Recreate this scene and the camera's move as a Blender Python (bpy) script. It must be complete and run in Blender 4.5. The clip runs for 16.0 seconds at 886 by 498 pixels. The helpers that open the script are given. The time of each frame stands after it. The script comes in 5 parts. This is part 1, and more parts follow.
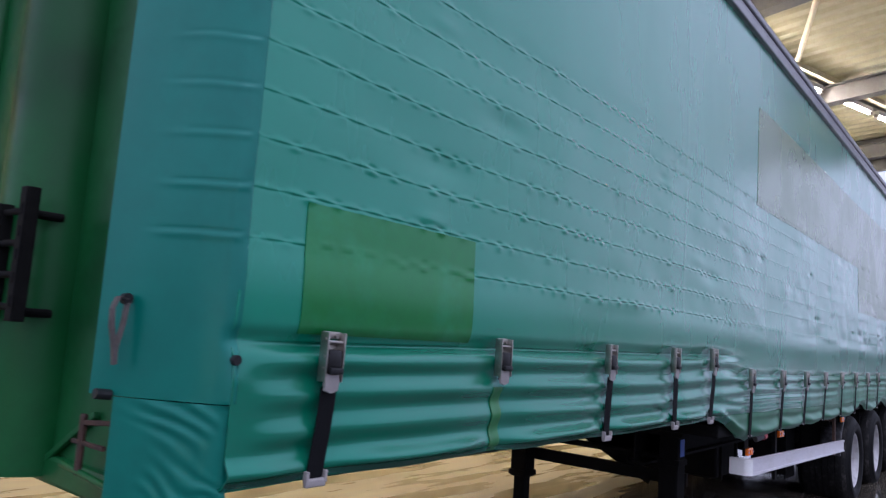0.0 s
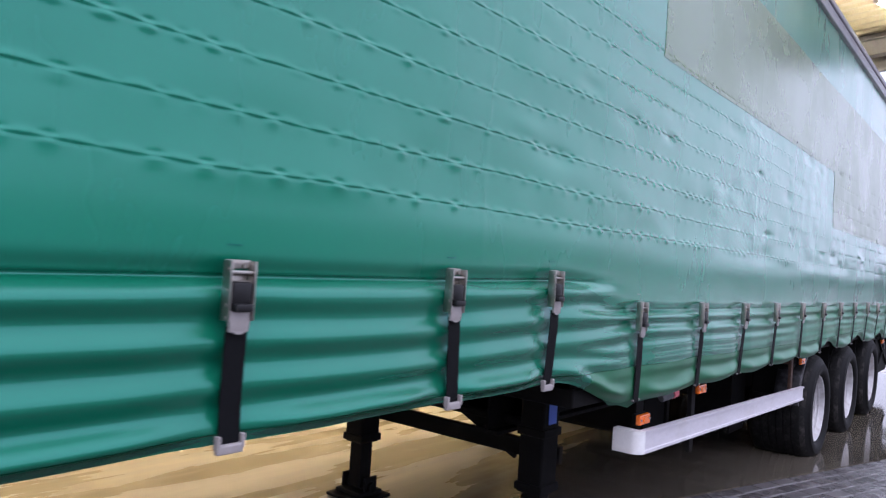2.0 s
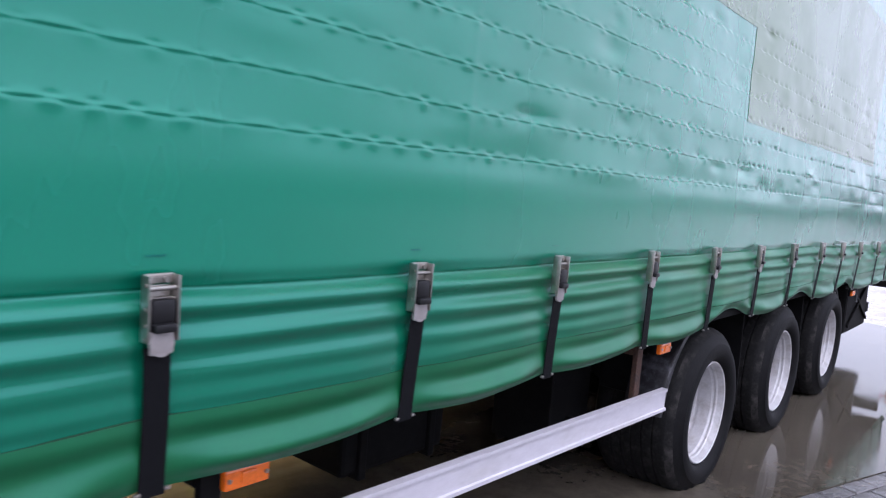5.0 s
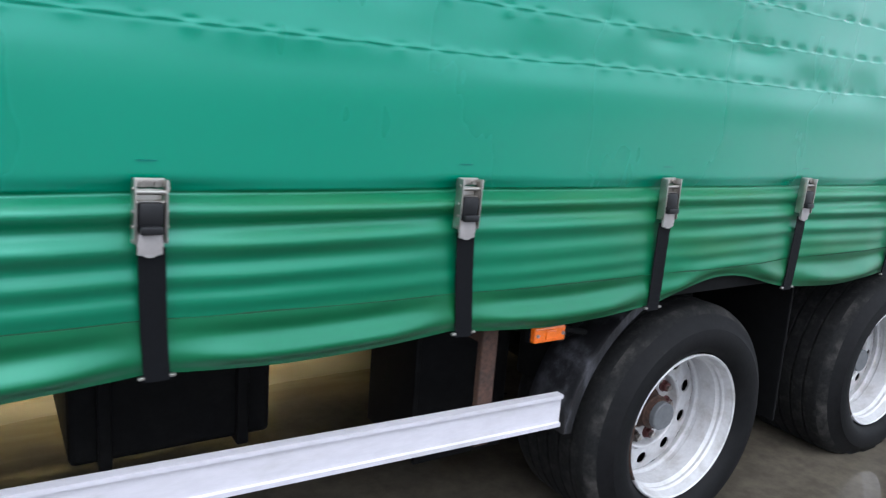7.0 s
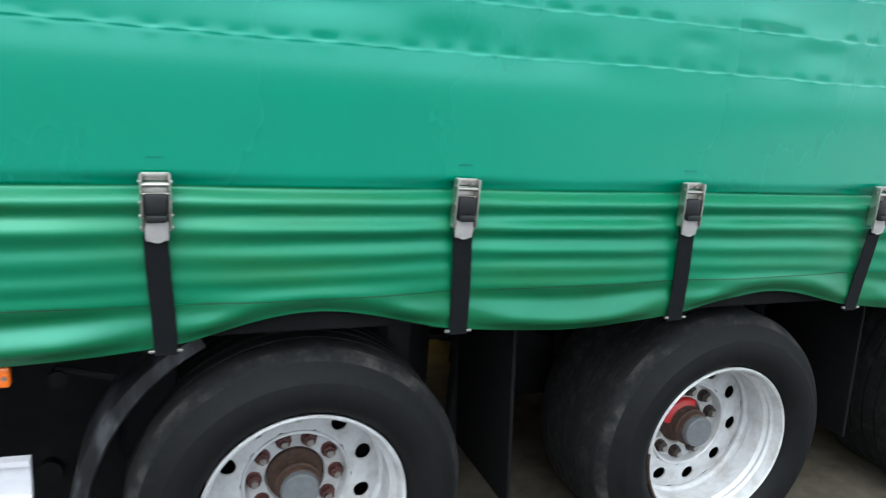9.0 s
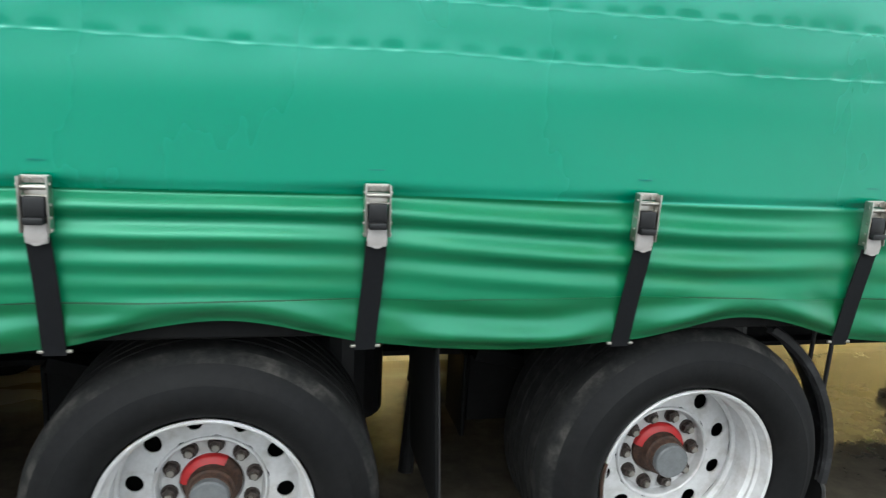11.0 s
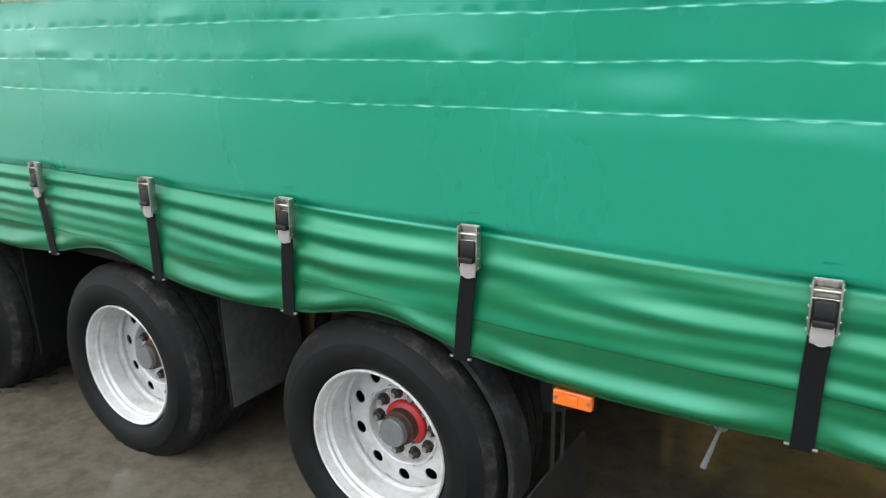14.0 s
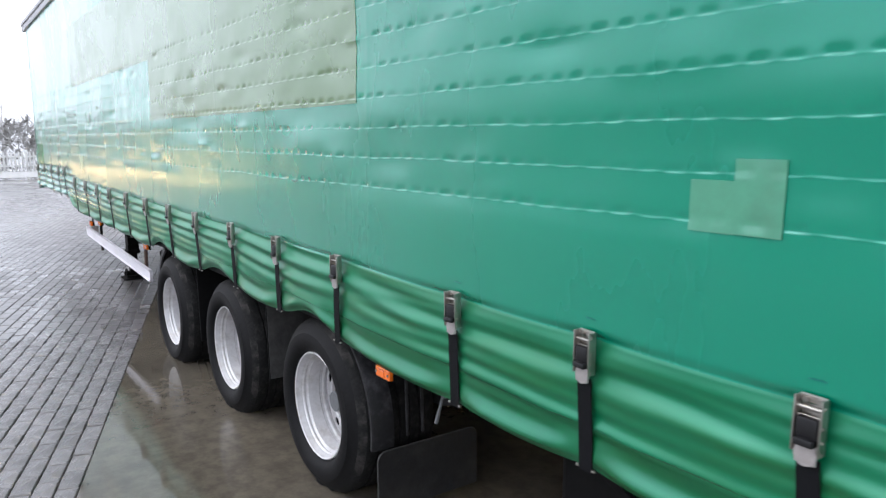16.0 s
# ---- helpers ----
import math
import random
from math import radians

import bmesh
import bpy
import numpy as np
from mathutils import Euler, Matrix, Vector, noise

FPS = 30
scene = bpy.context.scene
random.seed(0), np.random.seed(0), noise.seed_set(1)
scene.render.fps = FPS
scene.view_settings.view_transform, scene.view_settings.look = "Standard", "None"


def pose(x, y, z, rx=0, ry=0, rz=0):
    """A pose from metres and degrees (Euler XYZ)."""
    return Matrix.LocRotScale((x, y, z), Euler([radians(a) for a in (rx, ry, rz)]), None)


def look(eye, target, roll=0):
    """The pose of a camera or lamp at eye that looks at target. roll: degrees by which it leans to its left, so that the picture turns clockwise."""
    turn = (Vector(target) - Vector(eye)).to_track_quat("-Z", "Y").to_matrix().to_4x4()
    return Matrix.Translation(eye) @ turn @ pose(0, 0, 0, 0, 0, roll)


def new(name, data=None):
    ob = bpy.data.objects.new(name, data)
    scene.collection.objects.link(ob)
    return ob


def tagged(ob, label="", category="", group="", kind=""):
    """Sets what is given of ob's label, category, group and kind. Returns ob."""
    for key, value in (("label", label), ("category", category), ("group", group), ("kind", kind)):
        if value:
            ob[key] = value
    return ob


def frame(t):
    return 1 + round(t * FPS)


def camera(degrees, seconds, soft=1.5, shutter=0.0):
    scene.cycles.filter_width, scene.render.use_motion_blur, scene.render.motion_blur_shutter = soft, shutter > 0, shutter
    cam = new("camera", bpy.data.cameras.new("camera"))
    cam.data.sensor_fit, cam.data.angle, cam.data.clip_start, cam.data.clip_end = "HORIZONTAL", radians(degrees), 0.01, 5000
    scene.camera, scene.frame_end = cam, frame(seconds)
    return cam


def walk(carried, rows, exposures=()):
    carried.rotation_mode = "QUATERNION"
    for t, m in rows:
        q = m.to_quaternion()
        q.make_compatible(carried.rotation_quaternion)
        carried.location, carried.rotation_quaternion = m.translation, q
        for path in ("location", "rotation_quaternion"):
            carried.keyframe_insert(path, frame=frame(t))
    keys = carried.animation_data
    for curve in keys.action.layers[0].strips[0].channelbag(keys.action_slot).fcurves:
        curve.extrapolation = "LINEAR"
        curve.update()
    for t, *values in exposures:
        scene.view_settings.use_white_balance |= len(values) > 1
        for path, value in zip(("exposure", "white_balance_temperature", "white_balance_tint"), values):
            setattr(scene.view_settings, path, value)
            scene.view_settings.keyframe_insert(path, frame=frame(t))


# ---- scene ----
cam = camera(63.2, 16.0, 1.2, 0.25)
PATH = [
    (0, (-0.602, -1.323, 1.338), (0.937, -0.068, 1.573), 3.9),
    (0.5, (-0.199, -1.306, 1.328), (1.346, -0.047, 1.493), 3.7),
    (1, (0.305, -1.25, 1.352), (1.85, 0.016, 1.455), 4.0),
    (1.5, (0.775, -1.208, 1.377), (2.324, 0.055, 1.43), 3.9),
    (2, (1.25, -1.217, 1.366), (2.807, 0.038, 1.402), 3.7),
    (2.5, (1.715, -1.189, 1.381), (3.273, 0.065, 1.382), 4.0),
    (3, (2.198, -1.158, 1.4), (3.759, 0.092, 1.387), 4.0),
    (3.5, (2.705, -1.14, 1.444), (4.267, 0.107, 1.362), 4.6),
    (4, (3.159, -1.123, 1.463), (4.713, 0.131, 1.356), 4.5),
    (4.5, (3.645, -1.152, 1.445), (5.195, 0.101, 1.288), 4.4),
    (4.7, (3.845, -1.162, 1.452), (5.395, 0.092, 1.286), 4.5),
    (6.8, (5.675, -1.361, 1.449), (6.786, 0.242, 1.01), 4.6),
    (7, (5.849, -1.393, 1.443), (6.917, 0.24, 1.008), 4.4),
    (7.5, (6.258, -1.497, 1.49), (7.2, 0.211, 1.044), 4.5),
    (8, (6.679, -1.486, 1.451), (7.529, 0.266, 0.996), 4.0),
    (8.5, (7.114, -1.521, 1.44), (7.887, 0.263, 0.972), 4.0),
    (9, (7.537, -1.583, 1.464), (8.237, 0.234, 1.007), 3.9),
    (9.5, (8.047, -1.567, 1.476), (8.636, 0.286, 1.007), 3.6),
    (10, (8.485, -1.615, 1.399), (9.082, 0.255, 1.014), 2.8),
    (10.2, (8.655, -1.67, 1.404), (9.232, 0.21, 1.038), 2.7),
    (12.3, (10.41, -1.516, 1.537), (10.302, 0.405, 0.989), 2.3),
    (12.5, (10.564, -1.535, 1.56), (10.331, 0.371, 1.001), 2.0),
    (13, (10.985, -1.536, 1.589), (10.498, 0.315, 1.008), 1.2),
    (13.5, (11.369, -1.596, 1.626), (10.645, 0.18, 1.058), 0.7),
    (14, (11.769, -1.634, 1.671), (10.761, 0.009, 1.136), -0.3),
    (14.5, (12.236, -1.572, 1.674), (10.968, -0.106, 1.18), -0.8),
    (15, (12.713, -1.565, 1.683), (11.277, -0.245, 1.241), -0.6),
    (15.5, (13.145, -1.474, 1.715), (11.614, -0.253, 1.304), -0.7),
    (16, (13.604, -1.397, 1.72), (11.989, -0.258, 1.412), -0.2),
]
EXPOSURES = [(0, -0.30, 5500, 29), (0.5, -0.02, 5700, 29), (1.2, 0.19, 5750, 29), (4.6, 0.40, 5800, 27), (7, 0.81, 5900, 11), (9, 1.03, 6000, 3), (12.5, 1.10, 6500, 3), (14.5, 1.03, 6400, 7), (16, 0.76, 6150, 14)]
walk(cam, [(t, look(eye, target, roll)) for t, eye, target, roll in PATH], EXPOSURES)

# ---- world, sun, lamps ----
world = bpy.data.worlds.new("overcast")
world.use_nodes = True
scene.world = world
_n, _l = world.node_tree.nodes, world.node_tree.links
_sky = _n.new("ShaderNodeTexSky")
_sky.sky_type = "NISHITA"
_sky.sun_disc = False
_sky.sun_elevation = radians(56)
_sky.sun_rotation = radians(200)
_sky.dust_density = 4.0
_hsv = _n.new("ShaderNodeHueSaturation")
_hsv.inputs["Saturation"].default_value = 0.22
_l.new(_sky.outputs[0], _hsv.inputs["Color"])
_cloud = _n.new("ShaderNodeMix")
_cloud.data_type = "RGBA"
_cloud.inputs[0].default_value = 0.8
_cloud.inputs[7].default_value = (7.5, 7.9, 8.4, 1)
_l.new(_hsv.outputs[0], _cloud.inputs[6])
# an overcast sky is some three times as bright overhead as at the horizon
_dir = _n.new("ShaderNodeTexCoord")
_xyz = _n.new("ShaderNodeSeparateXYZ")
_l.new(_dir.outputs["Generated"], _xyz.inputs[0])
_up = _n.new("ShaderNodeMapRange")
_up.inputs[1].default_value, _up.inputs[2].default_value = 0.0, 1.0
_up.inputs[3].default_value, _up.inputs[4].default_value = 0.98, 1.36
_l.new(_xyz.outputs[2], _up.inputs[0])
_grade = _n.new("ShaderNodeVectorMath")
_grade.operation = "SCALE"
_l.new(_cloud.outputs[2], _grade.inputs[0])
_l.new(_up.outputs[0], _grade.inputs["Scale"])
_l.new(_grade.outputs[0], _n["Background"].inputs["Color"])
_n["Background"].inputs["Strength"].default_value = 0.15

sun = new("sun", bpy.data.lights.new("sun", "SUN"))
sun.data.energy, sun.data.angle, sun.data.color = 0.7, radians(40), (1.0, 0.97, 0.93)
sun.matrix_world = look((1, -8, 14), (6, 0, 0))

# the hall stands turned to the trailer: u runs along its open side, v into it
HALL = Vector((9.91, -0.97, 0))
HU = Vector((math.cos(radians(-18)), math.sin(radians(-18)), 0))
HV = Vector((-HU.y, HU.x, 0))
HALL_M = Matrix(((HU.x, HV.x, 0, HALL.x), (HU.y, HV.y, 0, HALL.y), (0, 0, 1, 0), (0, 0, 0, 1)))


# ---- materials ----
def mat(name, colour, rough=0.6, metal=0.0, spec=0.5, grain=0.0, grain_scale=40.0, stain=None, stain_amount=0.0, stain_scale=2.0,
        bump=0.0, bump_scale=80.0, rough_var=0.0, stretch=(1, 1, 1), coat=0.0, per_object=0.0, space="Object", sheen=None, ior=1.5, coat_ior=1.5):
    m = bpy.data.materials.new(name)
    m.use_nodes = True
    n, l = m.node_tree.nodes, m.node_tree.links
    b = n["Principled BSDF"]
    b.inputs["Roughness"].default_value = rough
    b.inputs["Metallic"].default_value = metal
    b.inputs["Specular IOR Level"].default_value = spec
    b.inputs["Coat Weight"].default_value = coat
    b.inputs["Coat IOR"].default_value = coat_ior
    b.inputs["IOR"].default_value = ior
    if sheen is not None:
        b.inputs["Specular Tint"].default_value = (*sheen, 1)
    b.inputs["Coat Roughness"].default_value = 0.26
    co = n.new("ShaderNodeTexCoord")
    mp = n.new("ShaderNodeMapping")
    mp.inputs["Scale"].default_value = stretch
    l.new(co.outputs[space], mp.inputs["Vector"])
    rgb = n.new("ShaderNodeRGB")
    rgb.outputs[0].default_value = (*colour, 1)
    out = rgb.outputs[0]

    def noise_tex(scale, detail=5.0, rough_n=0.6):
        t = n.new("ShaderNodeTexNoise")
        t.inputs["Scale"].default_value, t.inputs["Detail"].default_value, t.inputs["Roughness"].default_value = scale, detail, rough_n
        l.new(mp.outputs[0], t.inputs["Vector"])
        return t

    def blend(kind, fac, a, c):
        x = n.new("ShaderNodeMix")
        x.data_type, x.blend_type = "RGBA", kind
        if hasattr(fac, "node"):
            l.new(fac, x.inputs[0])
        else:
            x.inputs[0].default_value = fac
        l.new(a, x.inputs[6])
        if hasattr(c, "node"):
            l.new(c, x.inputs[7])
        else:
            x.inputs[7].default_value = (*c, 1)
        return x.outputs[2]

    def ramp(src, lo, hi, a=0.0, c=1.0):
        r = n.new("ShaderNodeMapRange")
        r.inputs[1].default_value, r.inputs[2].default_value = lo, hi
        r.inputs[3].default_value, r.inputs[4].default_value = a, c
        r.interpolation_type = "SMOOTHSTEP"
        l.new(src, r.inputs[0])
        return r.outputs[0]

    if stain is not None:
        out = blend("MIX", ramp(noise_tex(stain_scale).outputs[0], 0.45, 0.7, 0.0, stain_amount), out, stain)
    if grain:
        g = ramp(noise_tex(grain_scale, 8.0, 0.7).outputs[0], 0.3, 0.7, 1 - grain, 1 + grain)
        v = n.new("ShaderNodeHueSaturation")
        l.new(out, v.inputs["Color"])
        l.new(g, v.inputs["Value"])
        out = v.outputs[0]
    if per_object:
        oi = n.new("ShaderNodeObjectInfo")
        geo = n.new("ShaderNodeNewGeometry")
        add = n.new("ShaderNodeMath")
        add.operation = "ADD"
        l.new(oi.outputs["Random"], add.inputs[0])
        l.new(geo.outputs["Random Per Island"], add.inputs[1])
        fr = n.new("ShaderNodeMath")
        fr.operation = "FRACT"
        l.new(add.outputs[0], fr.inputs[0])
        v = n.new("ShaderNodeHueSaturation")
        l.new(out, v.inputs["Color"])
        l.new(ramp(fr.outputs[0], 0, 1, 1 - per_object, 1 + per_object), v.inputs["Value"])
        out = v.outputs[0]
    l.new(out, b.inputs["Base Color"])
    if rough_var:
        l.new(ramp(noise_tex(stain_scale * 1.7).outputs[0], 0.35, 0.65, max(0.02, rough - rough_var), min(1, rough + rough_var)), b.inputs["Roughness"])
    if bump:
        bp = n.new("ShaderNodeBump")
        bp.inputs["Strength"].default_value = bump
        bp.inputs["Distance"].default_value = 0.004
        l.new(noise_tex(bump_scale, 4.0).outputs[0], bp.inputs["Height"])
        l.new(bp.outputs[0], b.inputs["Normal"])
    return m


def glow(name, colour, strength):
    m = bpy.data.materials.new(name)
    m.use_nodes = True
    b = m.node_tree.nodes["Principled BSDF"]
    b.inputs["Base Color"].default_value = (*colour, 1)
    b.inputs["Emission Color"].default_value = (*colour, 1)
    b.inputs["Emission Strength"].default_value = strength
    return m


TARP = mat("tarpaulin", (0.0022, 0.196, 0.112), 0.27, spec=0.6, sheen=(0.34, 1.0, 1.0), ior=1.55, coat=1.0, coat_ior=1.36, stain=(0.003, 0.178, 0.094), stain_amount=0.5, stain_scale=0.5, grain=0.015, grain_scale=3,
           rough_var=0.04, stretch=(1.6, 1, 0.6))
# skirt copies of TARP, darkened for the folds' shade besides their grime
TARP_SKIRT = mat("tarpaulin_grimy_shaded", (0.003, 0.122, 0.050), 0.40, spec=0.75, sheen=(0.40, 1.0, 0.80), ior=1.55, coat=0.06, stain=(0.012, 0.098, 0.020), stain_amount=0.75, stain_scale=1.6, grain=0.07, grain_scale=6,
                 rough_var=0.06, stretch=(0.55, 1, 4.5))
TARP_CLEAN = mat("tarpaulin_cleaner_shaded", (0.002, 0.136, 0.074), 0.23, spec=0.90, sheen=(0.28, 1.0, 0.97), ior=1.55, coat=0.35, coat_ior=1.36, stain=(0.003, 0.115, 0.048), stain_amount=0.6, stain_scale=1.6, grain=0.05, grain_scale=6,
                 rough_var=0.06, stretch=(0.55, 1, 4.5))


def cleaner_ahead(m, colour, grime, tint, x0, x1):
    """Let the road grime of a tarpaulin thin out ahead of the wheels."""
    n, l = m.node_tree.nodes, m.node_tree.links
    b = n["Principled BSDF"]
    co, sep, tex, add, rng = [n.new("ShaderNode" + k) for k in ("TexCoord", "SeparateXYZ", "TexNoise", "Math", "MapRange")]
    tex.inputs["Scale"].default_value = 1.1
    l.new(co.outputs["Object"], sep.inputs[0])
    l.new(co.outputs["Object"], tex.inputs["Vector"])
    add.operation = "MULTIPLY_ADD"
    add.inputs[1].default_value = 1.6
    l.new(tex.outputs[0], add.inputs[0])
    l.new(sep.outputs[0], add.inputs[2])
    rng.interpolation_type = "SMOOTHSTEP"
    rng.inputs[1].default_value, rng.inputs[2].default_value = x0 + 0.8, x1 + 0.8
    l.new(add.outputs[0], rng.inputs[0])

    def between(socket, fresh, other):
        mix = n.new("ShaderNodeMix")
        mix.data_type = "RGBA"
        l.new(rng.outputs[0], mix.inputs[0])
        mix.inputs[6].default_value = (*fresh, 1)
        if socket.is_linked:
            l.new(socket.links[0].from_socket, mix.inputs[7])
        else:
            mix.inputs[7].default_value = (*other, 1)
        l.new(mix.outputs[2], socket)

    between(b.inputs["Base Color"], colour, grime)
    between(b.inputs["Specular Tint"], tint, tuple(b.inputs["Specular Tint"].default_value)[:3])
    for name, fresh in (("Roughness", 0.23), ("Coat Weight", 0.35)):
        mix = n.new("ShaderNodeMix")
        l.new(rng.outputs[0], mix.inputs[0])
        mix.inputs[2].default_value = fresh
        if b.inputs[name].is_linked:
            l.new(b.inputs[name].links[0].from_socket, mix.inputs[3])
        else:
            mix.inputs[3].default_value = b.inputs[name].default_value
        l.new(mix.outputs[0], b.inputs[name])


cleaner_ahead(TARP_SKIRT, (0.002, 0.132, 0.070), (0.003, 0.122, 0.050), (0.28, 1.0, 0.97), 4.4, 7.6)
# bluer corner copy of the tarpaulin, darkened for the shaded front end
TARP_CORNER = mat("tarpaulin_corner", (0.002, 0.130, 0.094), 0.28, spec=0.65, sheen=(0.5, 1.0, 1.0), stain=(0.005, 0.11, 0.09), stain_amount=0.6, stain_scale=1.5, grain=0.08, grain_scale=9, bump=0.05, bump_scale=220)
TARP_HEM = mat("tarpaulin_hem", (0.004, 0.096, 0.030), 0.38, spec=0.9, sheen=(0.4, 1.0, 0.9), ior=1.5, stain=(0.010, 0.092, 0.022), stain_amount=0.5, stain_scale=3, grain=0.08, grain_scale=9)
TARP_OLIVE = mat("tarpaulin_olive", (0.078, 0.155, 0.050), 0.28, spec=0.7, sheen=(0.8, 1.0, 0.95), ior=1.55, coat=0.55, stain=(0.10, 0.19, 0.09), stain_amount=0.5, stain_scale=1.0, grain=0.02, grain_scale=4, rough_var=0.05)
TARP_PATCH = mat("patch_green", (0.008, 0.135, 0.024), 0.24, spec=0.9, sheen=(0.4, 1.0, 0.7), ior=1.55, stain=(0.015, 0.19, 0.07), stain_amount=0.6, stain_scale=4, grain=0.06, grain_scale=12)
TARP_GREY = mat("patch_grey", (0.055, 0.245, 0.140), 0.3, spec=0.9, sheen=(0.75, 1.0, 1.0), ior=1.62, stain=(0.055, 0.175, 0.10), stain_amount=0.4, stain_scale=8, grain=0.08, grain_scale=20)
TARP_STAIN = mat("strap_mark", (0.018, 0.15, 0.045), 0.4, stain=(0.035, 0.15, 0.03), stain_amount=0.7, stain_scale=14, grain=0.1, grain_scale=30)
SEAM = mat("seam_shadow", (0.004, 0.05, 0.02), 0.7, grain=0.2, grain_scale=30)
STEEL = mat("bright_steel", (0.36, 0.34, 0.31), 0.3, 0.9, grain=0.12, grain_scale=60, stain=(0.3, 0.25, 0.2), stain_amount=0.5, stain_scale=30)
PLATE = mat("grey_plate", (0.32, 0.295, 0.285), 0.45, 0.1, grain=0.08, grain_scale=50)
WEB = mat("webbing", (0.004, 0.0043, 0.0055), 0.7, spec=0.15, grain=0.2, grain_scale=90, bump=0.3, bump_scale=400)
BLACK = mat("black_plastic", (0.008, 0.008, 0.009), 0.45, spec=0.35, grain=0.2, grain_scale=50)
RUBBER = mat("tyre_rubber", (0.005, 0.005, 0.0055), 0.65, spec=0.16, stain=(0.008, 0.0075, 0.0075), stain_amount=0.35, stain_scale=7, grain=0.25, grain_scale=40, bump=0.2, bump_scale=90)
TREAD = mat("tyre_tread", (0.008, 0.008, 0.008), 0.85, spec=0.2, stain=(0.024, 0.023, 0.022), stain_amount=0.7, stain_scale=22, grain=0.3, grain_scale=60, bump=0.3, bump_scale=120)
SHOULDER = mat("scuffed_tyre_shoulder", (0.010, 0.010, 0.010), 0.85, spec=0.2, stain=(0.055, 0.051, 0.047), stain_amount=0.8, stain_scale=7, grain=0.35, grain_scale=70, bump=0.3, bump_scale=160)
RIM = mat("rim_paint", (0.52, 0.515, 0.52), 0.42, 0.15, stain=(0.30, 0.27, 0.24), stain_amount=0.5, stain_scale=14, grain=0.08, grain_scale=40, rough_var=0.1)
RUST = mat("rust", (0.055, 0.026, 0.016), 0.8, stain=(0.025, 0.017, 0.013), stain_amount=0.8, stain_scale=40, grain=0.4, grain_scale=90, bump=0.4, bump_scale=150)
NUT = mat("wheel_nut_metal", (0.045, 0.032, 0.028), 0.5, 0.4, grain=0.3, grain_scale=90, stain=(0.09, 0.08, 0.075), stain_amount=0.5, stain_scale=60)
NUT_RED = mat("rusty_red_nut", (0.075, 0.018, 0.016), 0.6, grain=0.4, grain_scale=90, stain=(0.05, 0.03, 0.025), stain_amount=0.7, stain_scale=50)
HUBGREY = mat("hub_cap_grey", (0.11, 0.115, 0.12), 0.55, grain=0.15, grain_scale=60)
RED = mat("red_paint", (0.42, 0.012, 0.015), 0.4, stain=(0.3, 0.02, 0.02), stain_amount=0.5, stain_scale=50, grain=0.1, grain_scale=80)
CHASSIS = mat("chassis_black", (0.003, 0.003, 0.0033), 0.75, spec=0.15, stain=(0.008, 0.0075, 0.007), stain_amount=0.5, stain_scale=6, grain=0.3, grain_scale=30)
DIRTY = mat("mudguard_plastic", (0.008, 0.008, 0.009), 0.6, spec=0.35, stain=(0.05, 0.05, 0.055), stain_amount=0.75, stain_scale=11, grain=0.3, grain_scale=30, bump=0.3, bump_scale=60)
ALU = mat("guard_aluminium", (0.62, 0.60, 0.64), 0.42, 0.2, stain=(0.5, 0.48, 0.47), stain_amount=0.5, stain_scale=8, grain=0.05, grain_scale=60, stretch=(0.3, 1, 1))
RAIL = mat("rail_aluminium", (0.28, 0.28, 0.29), 0.4, 0.5, stain=(0.2, 0.2, 0.22), stain_amount=0.6, stain_scale=3, grain=0.1, grain_scale=30)
GREEN = mat("front_wall_green", (0.004, 0.085, 0.020), 0.4, spec=0.3, stain=(0.003, 0.028, 0.009), stain_amount=0.7, stain_scale=2.5, grain=0.1, grain_scale=20, rough_var=0.1)
AMBER = mat("amber_lens", (0.85, 0.16, 0.005), 0.25, spec=0.6, grain=0.12, grain_scale=90, coat=0.4)
REDLENS = mat("red_lens", (0.6, 0.03, 0.02), 0.25, grain=0.1, grain_scale=90, coat=0.4)
BLUE = mat("blue_sticker", (0.05, 0.12, 0.5), 0.4, grain=0.05)
WHITE = mat("white_paint", (0.78, 0.78, 0.77), 0.5, stain=(0.65, 0.65, 0.62), stain_amount=0.5, stain_scale=4, grain=0.04)
CREAM = mat("roof_sheet_cream", (0.37, 0.35, 0.23), 0.6, stain=(0.31, 0.29, 0.19), stain_amount=0.5, stain_scale=1.2, grain=0.06, grain_scale=8, space="Object")
BEAM = mat("steel_beam_grey", (0.10, 0.10, 0.098), 0.55, stain=(0.12, 0.12, 0.11), stain_amount=0.6, stain_scale=3, grain=0.1, grain_scale=20)
CREAM_STEEL = mat("cream_brace", (0.6, 0.55, 0.38), 0.5, grain=0.06, grain_scale=20)
WALLMAT = mat("wall_panel", (0.55, 0.48, 0.28), 0.55, stain=(0.42, 0.36, 0.2), stain_amount=0.6, stain_scale=0.8, grain=0.07, grain_scale=7)
CONCRETE = mat("wet_shaded_concrete", (0.092, 0.080, 0.062), 0.07, stain=(0.050, 0.043, 0.034), stain_amount=0.8, stain_scale=0.7, grain=0.22, grain_scale=9, rough_var=0.055, bump=0.015, bump_scale=30)


